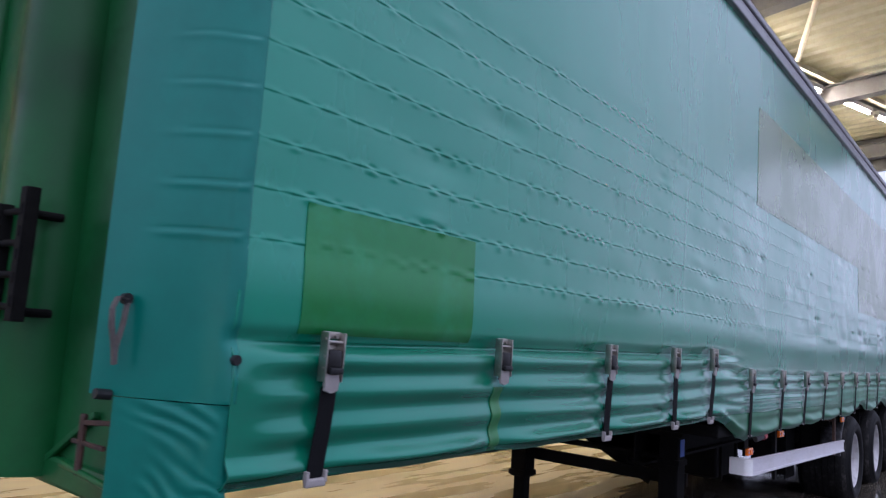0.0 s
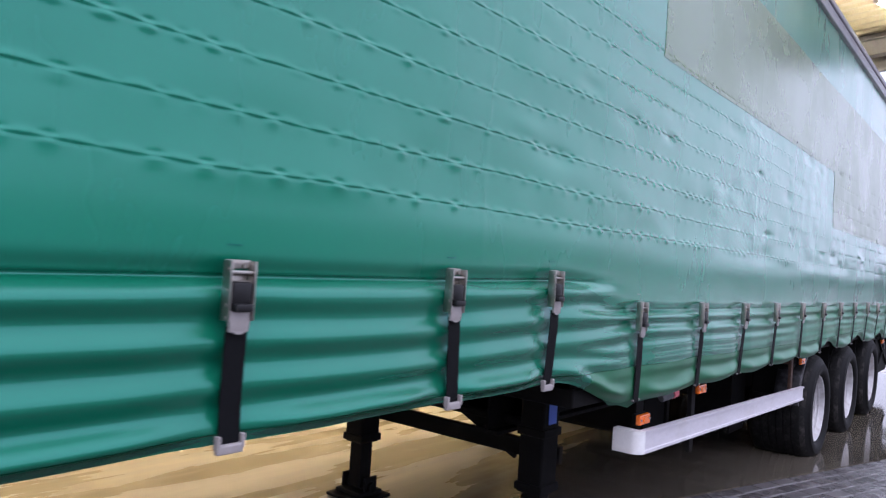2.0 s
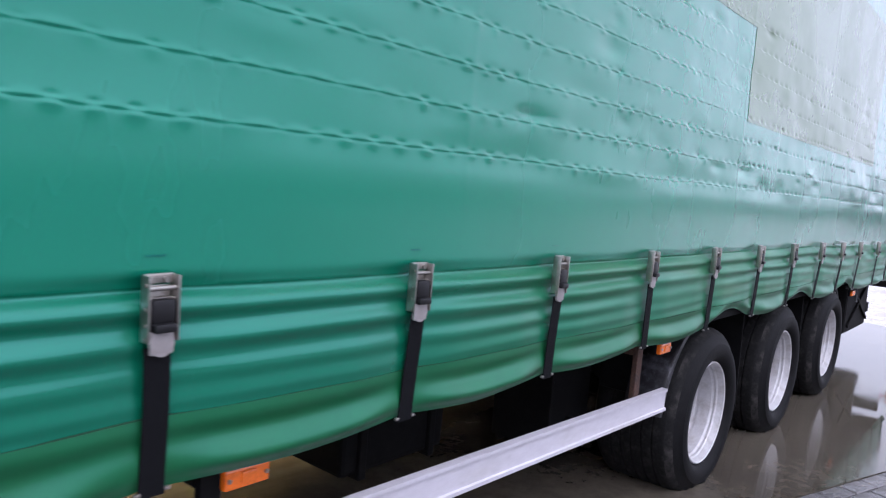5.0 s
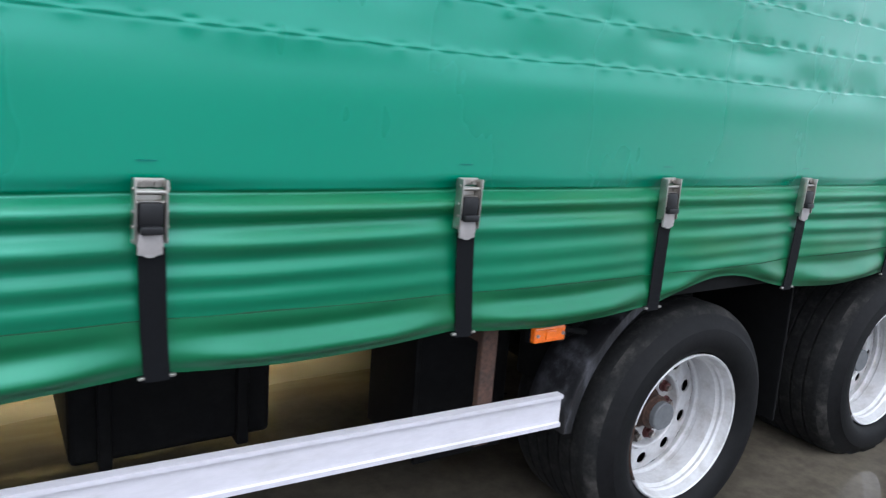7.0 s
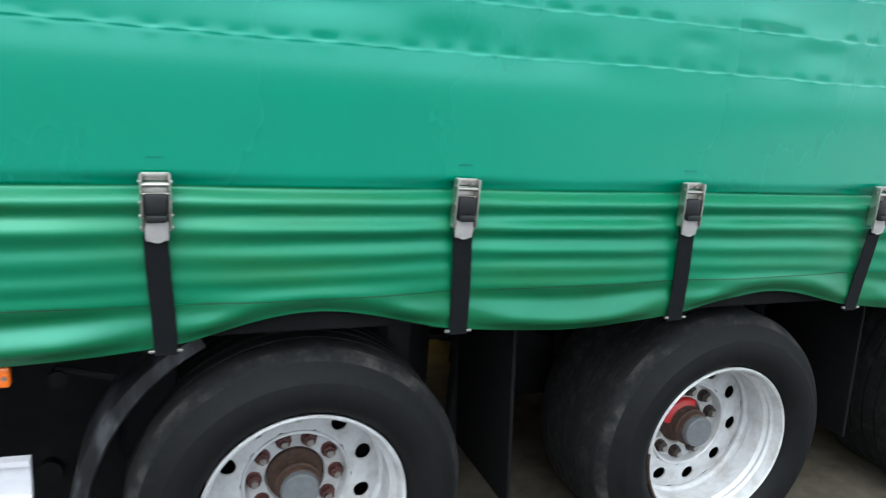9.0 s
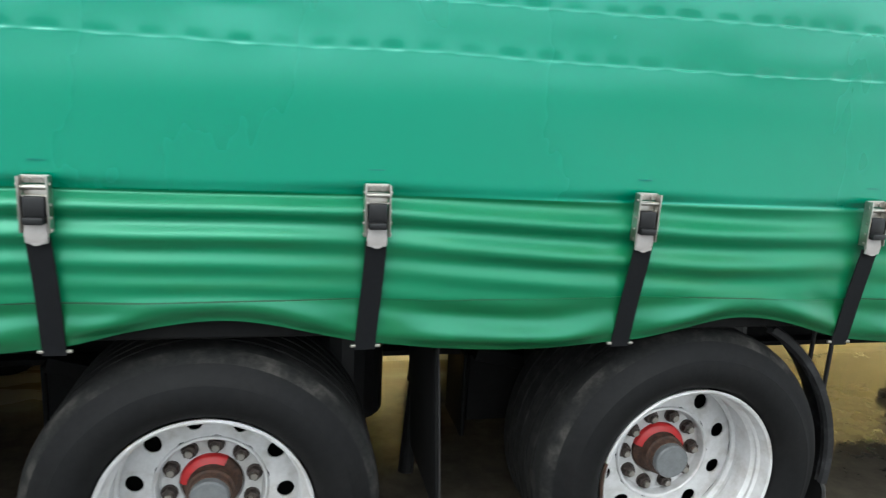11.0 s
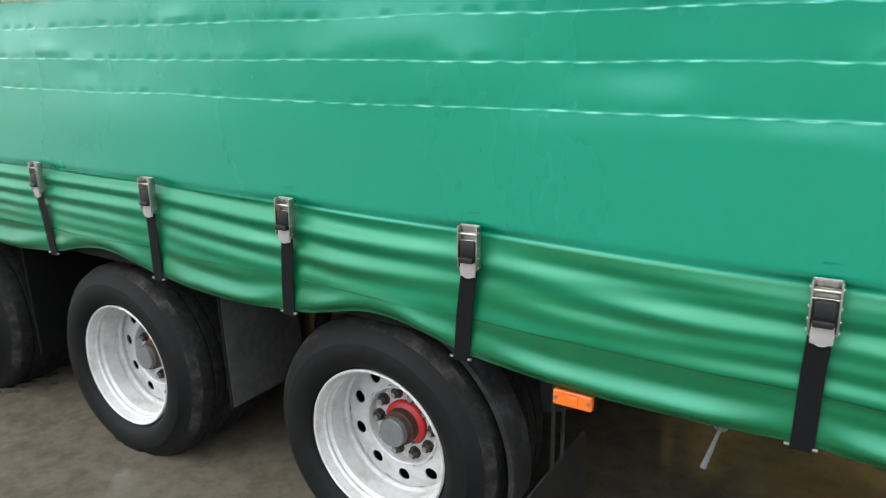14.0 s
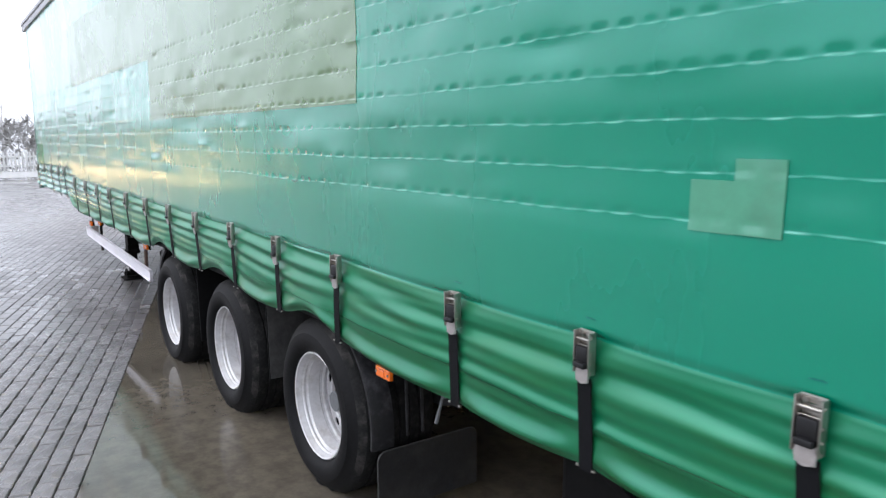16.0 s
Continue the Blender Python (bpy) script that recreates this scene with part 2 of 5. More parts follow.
def dry_lit_part(m, colour, streak):
    """Turn a dark wet floor into a pale muddy one beyond the trailer's painted shade."""
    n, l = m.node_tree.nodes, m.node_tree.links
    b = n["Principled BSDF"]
    # the edge between dark and pale follows the trailer's shade
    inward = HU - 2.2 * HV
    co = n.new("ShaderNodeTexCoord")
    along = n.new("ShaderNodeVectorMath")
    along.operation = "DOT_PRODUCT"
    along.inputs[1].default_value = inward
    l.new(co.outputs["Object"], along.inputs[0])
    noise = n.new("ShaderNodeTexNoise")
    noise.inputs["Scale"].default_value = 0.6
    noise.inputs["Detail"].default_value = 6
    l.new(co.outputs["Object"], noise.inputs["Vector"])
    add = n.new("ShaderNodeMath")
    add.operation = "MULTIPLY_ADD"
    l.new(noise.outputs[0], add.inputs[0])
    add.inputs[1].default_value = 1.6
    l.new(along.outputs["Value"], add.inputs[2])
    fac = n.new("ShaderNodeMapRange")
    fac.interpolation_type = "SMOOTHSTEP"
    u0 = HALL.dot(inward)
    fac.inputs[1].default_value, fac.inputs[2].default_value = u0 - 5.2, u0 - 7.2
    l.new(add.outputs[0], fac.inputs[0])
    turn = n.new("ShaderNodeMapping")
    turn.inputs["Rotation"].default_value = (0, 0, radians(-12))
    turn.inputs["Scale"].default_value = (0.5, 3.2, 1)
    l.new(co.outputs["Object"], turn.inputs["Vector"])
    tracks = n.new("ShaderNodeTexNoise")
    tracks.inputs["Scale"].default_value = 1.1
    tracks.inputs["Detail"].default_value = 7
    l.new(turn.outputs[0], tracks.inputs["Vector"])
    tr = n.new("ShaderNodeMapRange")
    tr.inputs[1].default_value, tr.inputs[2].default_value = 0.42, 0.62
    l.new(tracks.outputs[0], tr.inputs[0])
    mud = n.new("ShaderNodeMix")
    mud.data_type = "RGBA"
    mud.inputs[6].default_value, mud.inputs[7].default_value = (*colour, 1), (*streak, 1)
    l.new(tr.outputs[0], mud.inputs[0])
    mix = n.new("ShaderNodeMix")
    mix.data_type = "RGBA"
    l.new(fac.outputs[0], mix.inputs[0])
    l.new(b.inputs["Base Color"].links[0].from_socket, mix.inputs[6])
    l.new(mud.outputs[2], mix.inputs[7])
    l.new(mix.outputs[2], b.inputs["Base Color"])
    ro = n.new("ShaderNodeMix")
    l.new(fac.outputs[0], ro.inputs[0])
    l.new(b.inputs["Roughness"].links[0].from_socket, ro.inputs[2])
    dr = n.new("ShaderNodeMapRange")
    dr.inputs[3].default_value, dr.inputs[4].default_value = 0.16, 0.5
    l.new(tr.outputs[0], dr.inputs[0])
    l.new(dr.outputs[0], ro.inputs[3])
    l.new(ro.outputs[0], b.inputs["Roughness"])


dry_lit_part(CONCRETE, (0.26, 0.20, 0.10), (0.48, 0.41, 0.25))
# apron concrete, its colour raised for the open sky's light on it
APRON = mat("skylit_concrete", (0.42, 0.40, 0.38), 0.3, stain=(0.32, 0.30, 0.28), stain_amount=0.7, stain_scale=0.6, grain=0.12, grain_scale=9, rough_var=0.2)
PAVER = mat("wet_paver", (0.112, 0.104, 0.104), 0.32, stain=(0.08, 0.076, 0.075), stain_amount=0.7, stain_scale=0.9, grain=0.25, grain_scale=60, rough_var=0.16, bump=0.25, bump_scale=160, per_object=0.22, space="Generated")
DUSTY = mat("dusty_rubber", (0.055, 0.054, 0.052), 0.8, spec=0.3, stain=(0.03, 0.03, 0.03), stain_amount=0.8, stain_scale=4, grain=0.2, grain_scale=25)
FLAP = mat("dull_black_rubber", (0.010, 0.010, 0.0105), 0.55, spec=0.4, stain=(0.028, 0.027, 0.026), stain_amount=0.6, stain_scale=5, grain=0.3, grain_scale=25, bump=0.2, bump_scale=60)
WEBGREY = mat("grey_webbing", (0.09, 0.08, 0.075), 0.7, spec=0.3, grain=0.2, grain_scale=90)
SCUFF = mat("scuffed_grey_plastic", (0.007, 0.007, 0.008), 0.38, spec=0.45, stain=(0.075, 0.075, 0.085), stain_amount=0.8, stain_scale=13, grain=0.35, grain_scale=30, bump=0.3, bump_scale=60, stretch=(1.6, 1, 0.5))
GROUND = mat("yard_ground", (0.115, 0.11, 0.108), 0.26, stain=(0.07, 0.066, 0.064), stain_amount=0.7, stain_scale=0.35, grain=0.2, grain_scale=12, rough_var=0.14)
DARK_WALL = mat("unseen_wall_dark", (0.05, 0.052, 0.055), 0.6, stain=(0.035, 0.036, 0.038), stain_amount=0.6, stain_scale=0.7, grain=0.08, grain_scale=6)
# hedge colour is lightened to carry distance haze
HEDGE = mat("bare_hedge_hazed", (0.23, 0.225, 0.215), 0.9, grain=0.3, grain_scale=3)
AMBERLIGHT = glow("amber_light", (1.0, 0.64, 0.30), 9.0)
# branches are paler still, with more haze mixed into the colour
BARK = mat("bare_branches_hazed", (0.40, 0.39, 0.385), 0.9, grain=0.3, grain_scale=3)
TUBE = glow("tube_glow", (1.0, 0.86, 0.58), 190.0)
PINK = mat("pink_cap", (0.7, 0.16, 0.2), 0.5, grain=0.1)


# ---- mesh helpers ----
def part(name, bm, material, parent, label=""):
    me = bpy.data.meshes.new(name)
    bm.normal_update()
    bm.to_mesh(me)
    bm.free()
    me.materials.append(material)
    ob = new(name, me)
    ob.parent = parent
    if label:
        ob["label"] = label
    return ob


def share(name, me, parent, m):
    o = new(name, me)
    o.parent = parent
    o.matrix_basis = m
    return o


def mesh_of(name, bm, material, sharp=40):
    me = bpy.data.meshes.new(name)
    bm.normal_update()
    bm.to_mesh(me)
    bm.free()
    me.materials.append(material)
    me.polygons.foreach_set("use_smooth", [True] * len(me.polygons))
    me.set_sharp_from_angle(angle=radians(sharp))
    return me


def thing(name, label, category, group="", at=(0, 0, 0), kind=""):
    e = new(name)
    e.location = at
    return tagged(e, label, category, group, kind)


def smooth(ob, angle=40):
    me = ob.data
    me.polygons.foreach_set("use_smooth", [True] * len(me.polygons))
    me.set_sharp_from_angle(angle=radians(angle))
    return ob


def box(bm, lo, hi, bevel=0.0, m=None):
    r = bmesh.ops.create_cube(bm, size=1.0)
    lo, hi = Vector(lo), Vector(hi)
    mm = Matrix.Translation((lo + hi) / 2) @ Matrix.Diagonal((*(hi - lo), 1))
    bmesh.ops.transform(bm, matrix=mm, verts=r["verts"])
    vs = r["verts"]
    if bevel:
        es = list({e for v in vs for e in v.link_edges})
        g = bmesh.ops.bevel(bm, geom=es, offset=bevel, segments=2, affect="EDGES", profile=0.5)
        vs = list({v for f in g["faces"] for v in f.verts} | {v for v in vs if v.is_valid})
    if m is not None:
        bmesh.ops.transform(bm, matrix=m, verts=[v for v in vs if v.is_valid])
    return bm


def bx(lo, hi, bevel=0.004):
    return box(bmesh.new(), lo, hi, bevel)


def rod(bm, a, b, r, seg=12, r2=None):
    a, b = Vector(a), Vector(b)
    d = b - a
    g = bmesh.ops.create_cone(bm, cap_ends=True, segments=seg, radius1=r, radius2=r if r2 is None else r2, depth=d.length)
    m = Matrix.Translation((a + b) / 2) @ d.to_track_quat("Z", "Y").to_matrix().to_4x4()
    bmesh.ops.transform(bm, matrix=m, verts=g["verts"])
    return bm


def bar(bm, a, b, w, h, bevel=0.004):
    """A square bar from a to b."""
    a, b = Vector(a), Vector(b)
    d = b - a
    m = Matrix.Translation((a + b) / 2) @ d.to_track_quat("X", "Z").to_matrix().to_4x4()
    return box(bm, (-d.length / 2, -w / 2, -h / 2), (d.length / 2, w / 2, h / 2), bevel, m)


def lathe(profile, seg=72, a0=0.0, a1=2 * math.pi):
    """Turn (radius, depth) pairs about the y axis."""
    bm = bmesh.new()
    full = abs(a1 - a0 - 2 * math.pi) < 1e-6
    cnt = seg if full else seg + 1
    rings = []
    for r, y in profile:
        rings.append([bm.verts.new((r * math.cos(a0 + (a1 - a0) * i / seg), y, r * math.sin(a0 + (a1 - a0) * i / seg))) for i in range(cnt)])
    for p, q in zip(rings, rings[1:]):
        for i in range(seg):
            j = (i + 1) % cnt
            bm.faces.new((p[i], p[j], q[j], q[i]))
    bmesh.ops.recalc_face_normals(bm, faces=bm.faces)
    return bm


def raw(name, verts, faces, material, parent=None, label=""):
    me = bpy.data.meshes.new(name)
    me.from_pydata(verts, [], faces)
    me.materials.append(material)
    ob = new(name, me)
    ob.parent = parent
    if label:
        ob["label"] = label
    return ob


def vnoise(x, z, sx, sz, seed):
    """Smooth value noise on arrays, in -1 .. 1."""
    g = np.random.RandomState(seed).rand(257, 257) * 2 - 1
    u, v = np.asarray(x) / sx + 40.3, np.asarray(z) / sz + 20.7
    i, j = np.floor(u).astype(int), np.floor(v).astype(int)
    a, b = u - i, v - j
    a, b = a * a * a * (a * (6 * a - 15) + 10), b * b * b * (b * (6 * b - 15) + 10)
    i0, i1, j0, j1 = i % 256, (i + 1) % 256, j % 256, (j + 1) % 256
    return (g[i0, j0] * (1 - a) + g[i1, j0] * a) * (1 - b) + (g[i0, j1] * (1 - a) + g[i1, j1] * a) * b


def sstep(x, a, b):
    t = np.clip((np.asarray(x, float) - a) / (b - a), 0, 1)
    return t * t * (3 - 2 * t)


# ---- trailer: main measures ----
LENGTH, WIDTH, TOP = 13.65, 2.52, 3.465
WHEEL_X = (7.843, 9.153, 10.467)
WHEEL_R, RIM_R = 0.437, 0.268
WHEEL_Z = (0.382, 0.402, 0.425)
STRAPS = [0.595, 1.331, 2.10, 2.793, 3.329] + [4.047, 4.769, 5.445, 6.103, 6.805, 7.503, 8.189, 8.844, 9.544, 10.205, 10.863, 11.708, 12.307, 12.913, 13.47]
DROP = -0.016
FRONT = 0.06
ROWS = [1.543 + 0.1135 * k for k in range(8)]


def top_ahead(x):
    return np.interp(x, (0.6, 1.4, 2.1, 2.8, 3.35), (1.343, 1.355, 1.361, 1.367, 1.379))


def top_behind(x):
    return np.interp(x, (4, 4.8, 5.5, 9.5, 10.9, 11.7, 13.6), (1.274, 1.268, 1.263, 1.255, 1.240, 1.228, 1.228))


def strap_top(x):
    x = np.asarray(x, float)
    return top_ahead(x) + (top_behind(x) - top_ahead(x)) * sstep(x, 3.40, 3.95)


def hem(x):
    """The height of the curtain's lower edge."""
    x = np.asarray(x, float)
    z = 0.996 + (0.872 - 0.996) * sstep(x, 3.42, 3.98) - 0.036 * sstep(x, 9.2, 12)
    s = np.array([0.0] + STRAPS + [LENGTH])
    k = np.clip(np.searchsorted(s, x) - 1, 0, len(s) - 2)
    u = (x - s[k]) / (s[k + 1] - s[k])
    sag = np.sin(np.pi * np.clip(u, 0, 1)) ** 1.0
    z = z - np.where(x > 4, 0.018, 0.004) * sag
    for a in (10, 12, 14):
        z = z + 0.082 * np.sin(np.pi * np.clip((x - STRAPS[a]) / (STRAPS[a + 1] - STRAPS[a]), 0, 1)) ** 1.3
    return z + 0.004 * vnoise(x, 0 * x, 0.2, 1, 5)


def bulge(x, z):
    """How far the curtain stands out from its plane."""
    x, z = np.broadcast_arrays(np.asarray(x, float), np.asarray(z, float))
    s = np.array([0.0] + STRAPS + [LENGTH])
    k = np.clip(np.searchsorted(s, x) - 1, 0, len(s) - 2)
    u = np.clip((x - s[k]) / (s[k + 1] - s[k]), 0, 1)
    mid = sstep(np.minimum(u, 1 - u), 0.0, 0.30)
    top = strap_top(x) - 0.03
    zb = hem(x)
    down = top - z
    near = np.minimum(x - s[k], s[k + 1] - x)
    # horizontal folds under the straps' upper ends: long even waves that calm down towards the hem,
    # at one level ahead of the gooseneck and at a lower one behind it
    bay = np.random.RandomState(3).rand(64)
    back = sstep(x, 3.36, 4.03)
    ahead = 1 - back
    late, last = sstep(x, 9.2, 10.6), sstep(x, 10.7, 11.6)
    drift = (0.10 - 0.04 * ahead) * vnoise(x, down, 0.7, 0.16, 11) + 0.16 * (u - 0.5) * (bay[(k + 7) % 64] - 0.5) + 0.14 * vnoise(x, 0 * x, 1.3, 1, 13)
    down_a, down_b = top_ahead(x) - 0.03 - z, top_behind(x) - 0.03 - z
    low_a, low_b = sstep(down_a, -0.006, 0.008), sstep(down_b, -0.006, 0.008)
    wave_b = 0.068 + 0.014 * late + 0.024 * last + 0.004 * vnoise(x, 0 * x, 2.3, 1, 10) - 0.010 * sstep(down, 0.12, 0.26) * (1 - late)
    fold_a = np.sin(2 * np.pi * (down_a / 0.086 + drift * sstep(down_a, 0.02, 0.12) - 0.26))
    fold_b = np.sin(2 * np.pi * (down_b / wave_b + drift * sstep(down_b, 0.02, 0.12) - 0.28 - 0.34 * late - 0.34 * last)) * (1 - (0.4 * late + 0.3 * last) * (1 - sstep(down_b, 0.012, 0.065)))
    low = low_a * ahead + low_b * back
    reach = 0.165 + 0.035 * vnoise(x, 0 * x, 0.8, 1, 14) + 0.19 * ahead + 0.05 * late
    calm = 1 - (0.86 - 0.36 * ahead) * sstep(down, reach - 0.12, reach + 0.04)
    amp = (0.0124 - 0.0016 * late - 0.0018 * last - 0.0014 * ahead) * (0.72 + 0.28 * mid) * calm * (0.9 + 0.3 * vnoise(x, down, 0.7, 0.11, 12)) * sstep(x, 0.33, 0.56)
    d = amp * (fold_a * low_a * ahead + fold_b * low_b * back) + low * (0.012 * mid * sstep(down, 0.035 * late + 0.02 * last, 0.10 + 0.03 * late + 0.03 * last) * (1 - sstep(down, 0.2, 0.4)) + 0.003)
    d = d + 0.0042 * last * low * sstep(down, 0.03, 0.06) * (1 - sstep(down, 0.24, 0.30)) * (0.7 + 0.5 * vnoise(x, down, 0.5, 0.1, 15)) * np.sin(2 * np.pi * (down / 0.056 + 0.25 * vnoise(x, down, 0.6, 0.2, 16)))
    # the pulled-in crease, which fades out between the two levels, and the hem's roll with a hollow over it
    for lap, part_ in ((-down_a - 0.001, 1 - sstep(x, 3.34, 3.92)), (-down_b - 0.001, sstep(x, 3.55, 3.98))):
        d = d - 0.019 * part_ * np.exp(-((lap / np.where(lap > 0, 0.017 + 0.006 * ahead, 0.020 + 0.019 * late)) ** 2)) * (0.30 + 0.45 * ahead + (0.70 - 0.45 * ahead) * np.abs(2 * u - 1) ** 2)
    arch = 1 - 0.75 * sstep(zb, 0.885, 0.93) * sstep(x, 6, 7)
    d = d + 0.022 * np.exp(-(((z - zb - 0.036) / 0.024) ** 2)) * mid * low * arch - 0.012 * np.exp(-(((z - zb) / 0.02) ** 2)) * low
    d = d - 0.008 * np.exp(-(((z - zb - 0.088) / 0.022) ** 2)) * (0.6 + 0.4 * mid) * low * sstep(x, 4.0, 5.0) * (1 - sstep(zb, 0.868, 0.90) * sstep(x, 6, 7))
    # pinch beside each strap
    d = d - low * 0.0015 * np.exp(-((near / 0.05) ** 2))
    # welded rows: a lapped edge of spindle-shaped dashes, pinched between them
    rows, stern = np.zeros_like(d), np.zeros_like(d)
    aft = sstep(x, 7.0, 8.4)
    for n, zr in enumerate(ROWS):
        zz = z - zr - 0.004 * vnoise(x, 0 * x + n, 0.35, 1, 30 + n) + 0.0016 * vnoise(x, 0 * x, 0.05, 1, 40 + n)
        beat = x / 0.088 + 0.45 * vnoise(x, 0 * x, 0.27, 1, 50 + n) + 0.37 * n
        off = beat - np.round(beat)
        which = np.round(beat).astype(int)
        force = np.random.RandomState(60 + n).rand(400)[which % 400]
        knot = np.exp(-((off / 0.20) ** 2)) * (0.20 + 0.8 * force ** 1.5)
        belly = np.clip(np.abs(np.sin(np.pi * beat)), 0, 1) ** 0.9
        lap = np.where(zz > 0, np.exp(-((zz / 0.0085) ** 2)), np.exp(-((zz / 0.0027) ** 2)))
        rows += 0.00095 * lap * (0.20 + 0.80 * belly) - 0.0003 * np.exp(-(((zz + 0.0055) / 0.0032) ** 2)) * belly
        rows -= 0.0012 * np.exp(-(((zz - 0.0050) / 0.0048) ** 2)) * knot
        rows += 0.0017 * np.exp(-(((zz + 0.010) / 0.0070) ** 2)) * knot
        pinch = np.where(zz > 0.003, np.exp(-(((zz - 0.003) / 0.014) ** 2)), np.exp(-(((zz - 0.003) / 0.0032) ** 2)))
        dash = np.exp(-((off / 0.30) ** 4)) * (0.25 + 0.75 * force)
        stern += -0.0025 * pinch * dash + 0.00022 * np.exp(-((zz / 0.0028) ** 2))
    rows = rows * (1 - aft) + stern * aft
    zone = sstep(z, 1.48, 1.56) * (1 - sstep(z, 2.34, 2.42))
    d = d + rows * sstep(x, 0.2, 0.5) * (1.25 + 0.25 * sstep(x, 9.5, 11.5) + 0.25 * (1 - sstep(x, 6.5, 9.0)) + 0.60 * (1 - sstep(x, 3.0, 7.0)))
    d = d + zone * ((0.0012 + 0.0006 * aft) * vnoise(x, z, 0.16, 0.09, 90) + 0.0045 * vnoise(x, z, 0.6, 0.2, 91) * sstep(x, 0.1, 0.5))
    rs = np.random.RandomState(17)
    for _ in range(90):
        cx, cz, r, h = rs.uniform(0.5, 13.4), rs.uniform(1.56, 2.36), rs.uniform(0.03, 0.09), rs.uniform(-0.007, 0.005)
        sel = (np.abs(x - cx) < 0.35) & (np.abs(z - cz) < 0.2)
        if sel.any():
            d[sel] += h * np.exp(-(((x[sel] - cx) / (1.6 * r)) ** 2) - ((z[sel] - cz) / (0.45 * r)) ** 2)
    for _ in range(64):
        cx, cz, r, h = rs.uniform(4.3, 7.75), rs.uniform(1.62, 2.34), rs.uniform(0.018, 0.05), rs.uniform(-0.003, 0.002)
        sel = (np.abs(x - cx) < 0.2) & (np.abs(z - cz) < 0.12)
        if sel.any():
            d[sel] += h * sstep(cx, 4.0, 6.5) * np.exp(-(((x[sel] - cx) / (1.4 * r)) ** 2) - ((z[sel] - cz) / (0.6 * r)) ** 2)
    # vertical welds of the panels
    for c in (2.93, 5.62, 7.73, 9.31, 11.12, 12.62):
        d = d + 0.0006 * np.exp(-(((x - c) / 0.012) ** 2)) * sstep(z, 1.3, 1.4)
    # it swells out a little above the crease
    d = d + (0.006 + 0.003 * sstep(x, 6.0, 9.0)) * np.exp(-(((z - 1.44) / 0.13) ** 2)) * (1 - low) * (0.8 + 0.4 * vnoise(x, 0 * x, 0.9, 1, 97))
    # a calm, slow billow all over
    d = d + 0.0007 * vnoise(x, z, 0.19, 0.60, 96) * sstep(z, 1.26, 1.4) * (1 - sstep(z, 2.4, 2.8))
    d = d + 0.006 * vnoise(x, z, 1.3, 0.7, 95) * sstep(z, 1.3, 1.7) * (1 - sstep(z, 3.2, 3.4))
    return d


def corner(x, z):
    """The corner cover: nearly flat, with short creases in line with the welded rows and slanting ones on its flap."""
    d = 0.003 * vnoise(x, z, 0.12, 0.5, 140) + 0.0015 * vnoise(x, z, 0.03, 0.3, 141)
    for n, zr in enumerate(ROWS + [2.45, 2.56, 2.68, 2.8]):
        zz = z - zr + 0.006 * vnoise(x, 0 * np.asarray(x) + n, 0.1, 1, 150)
        d = d - 0.0016 * np.exp(-((zz / 0.0040) ** 2)) * sstep(x, 0.10 + 0.03 * (n % 3), 0.16) + 0.0016 * np.exp(-(((zz + 0.010) / 0.008) ** 2)) * sstep(x, 0.10, 0.16)
    flap = 1 - sstep(z, 1.165, 1.18)
    w = z + 0.55 * (np.asarray(x) - 0.25)
    d = d + flap * (0.0022 * np.sin(2 * np.pi * w / 0.040 + 4 * vnoise(x, z, 0.08, 0.06, 143)) * sstep(vnoise(x, z, 0.12, 0.08, 144), -0.4, 0.5))
    join = sstep(x, 0.27, 0.35) * (1 - flap)
    return d * (1 - join) + bulge(x, z) * join


def sheet(name, x0, x1, z0, z1, step_x, step_z, out, material, parent, label="", thick=0.002, edge=None, levels=None, shape=bulge, heights=None):
    """A piece of tarpaulin that follows the curtain, standing out from it."""
    nx = max(2, int((x1 - x0) / step_x))
    xs = np.linspace(x0, x1, nx + 1)
    if heights is not None:
        f = np.linspace(0, 1, heights(xs[:1]).shape[1])
    elif levels is None:
        tall = z1 - z0 if edge is None else float(np.max(edge(xs)[1] - edge(xs)[0]))
        f = np.linspace(0, 1, max(2, int(tall / step_z)) + 1)
    else:
        f = (np.asarray(levels) - z0) / (z1 - z0)
    nz = len(f) - 1
    X, F = np.meshgrid(xs, f, indexing="ij")
    lo = z0 if edge is None else edge(X)[0]
    hi = z1 if edge is None else edge(X)[1]
    Z = lo + (hi - lo) * F if heights is None else heights(xs)
    Y = -shape(X, Z) - out
    v = np.stack([X, Y, Z], -1).reshape(-1, 3)
    i = np.arange((nx + 1) * (nz + 1)).reshape(nx + 1, nz + 1)
    q = np.stack([i[:-1, :-1], i[1:, :-1], i[1:, 1:], i[:-1, 1:]], -1).reshape(-1, 4)
    rim = np.concatenate([i[:, 0], i[-1, 1:], i[::-1, -1][1:], i[0, ::-1][1:-1]])
    back = v[rim] + (0, thick, 0)
    b0 = len(v)
    v = np.concatenate([v, back])
    m = len(rim)
    k = np.arange(m)
    side = np.stack([rim[(k + 1) % m], rim[k], b0 + k, b0 + (k + 1) % m], -1)
    ob = raw(name, v.tolist(), np.concatenate([q, side]).tolist(), material, parent, label)
    return smooth(ob, 50)


def levels_of(a, b):
    """Heights from a to b, close together at the welded rows."""
    z, out = a, [a]
    while z < b:
        gap = min(abs(z - r) for r in ROWS)
        z += 0.0017 if gap < 0.0085 else 0.0036 if gap < 0.026 else 0.012 if z < 2.45 else 0.05
        out.append(z)
    out[-1] = b
    return out


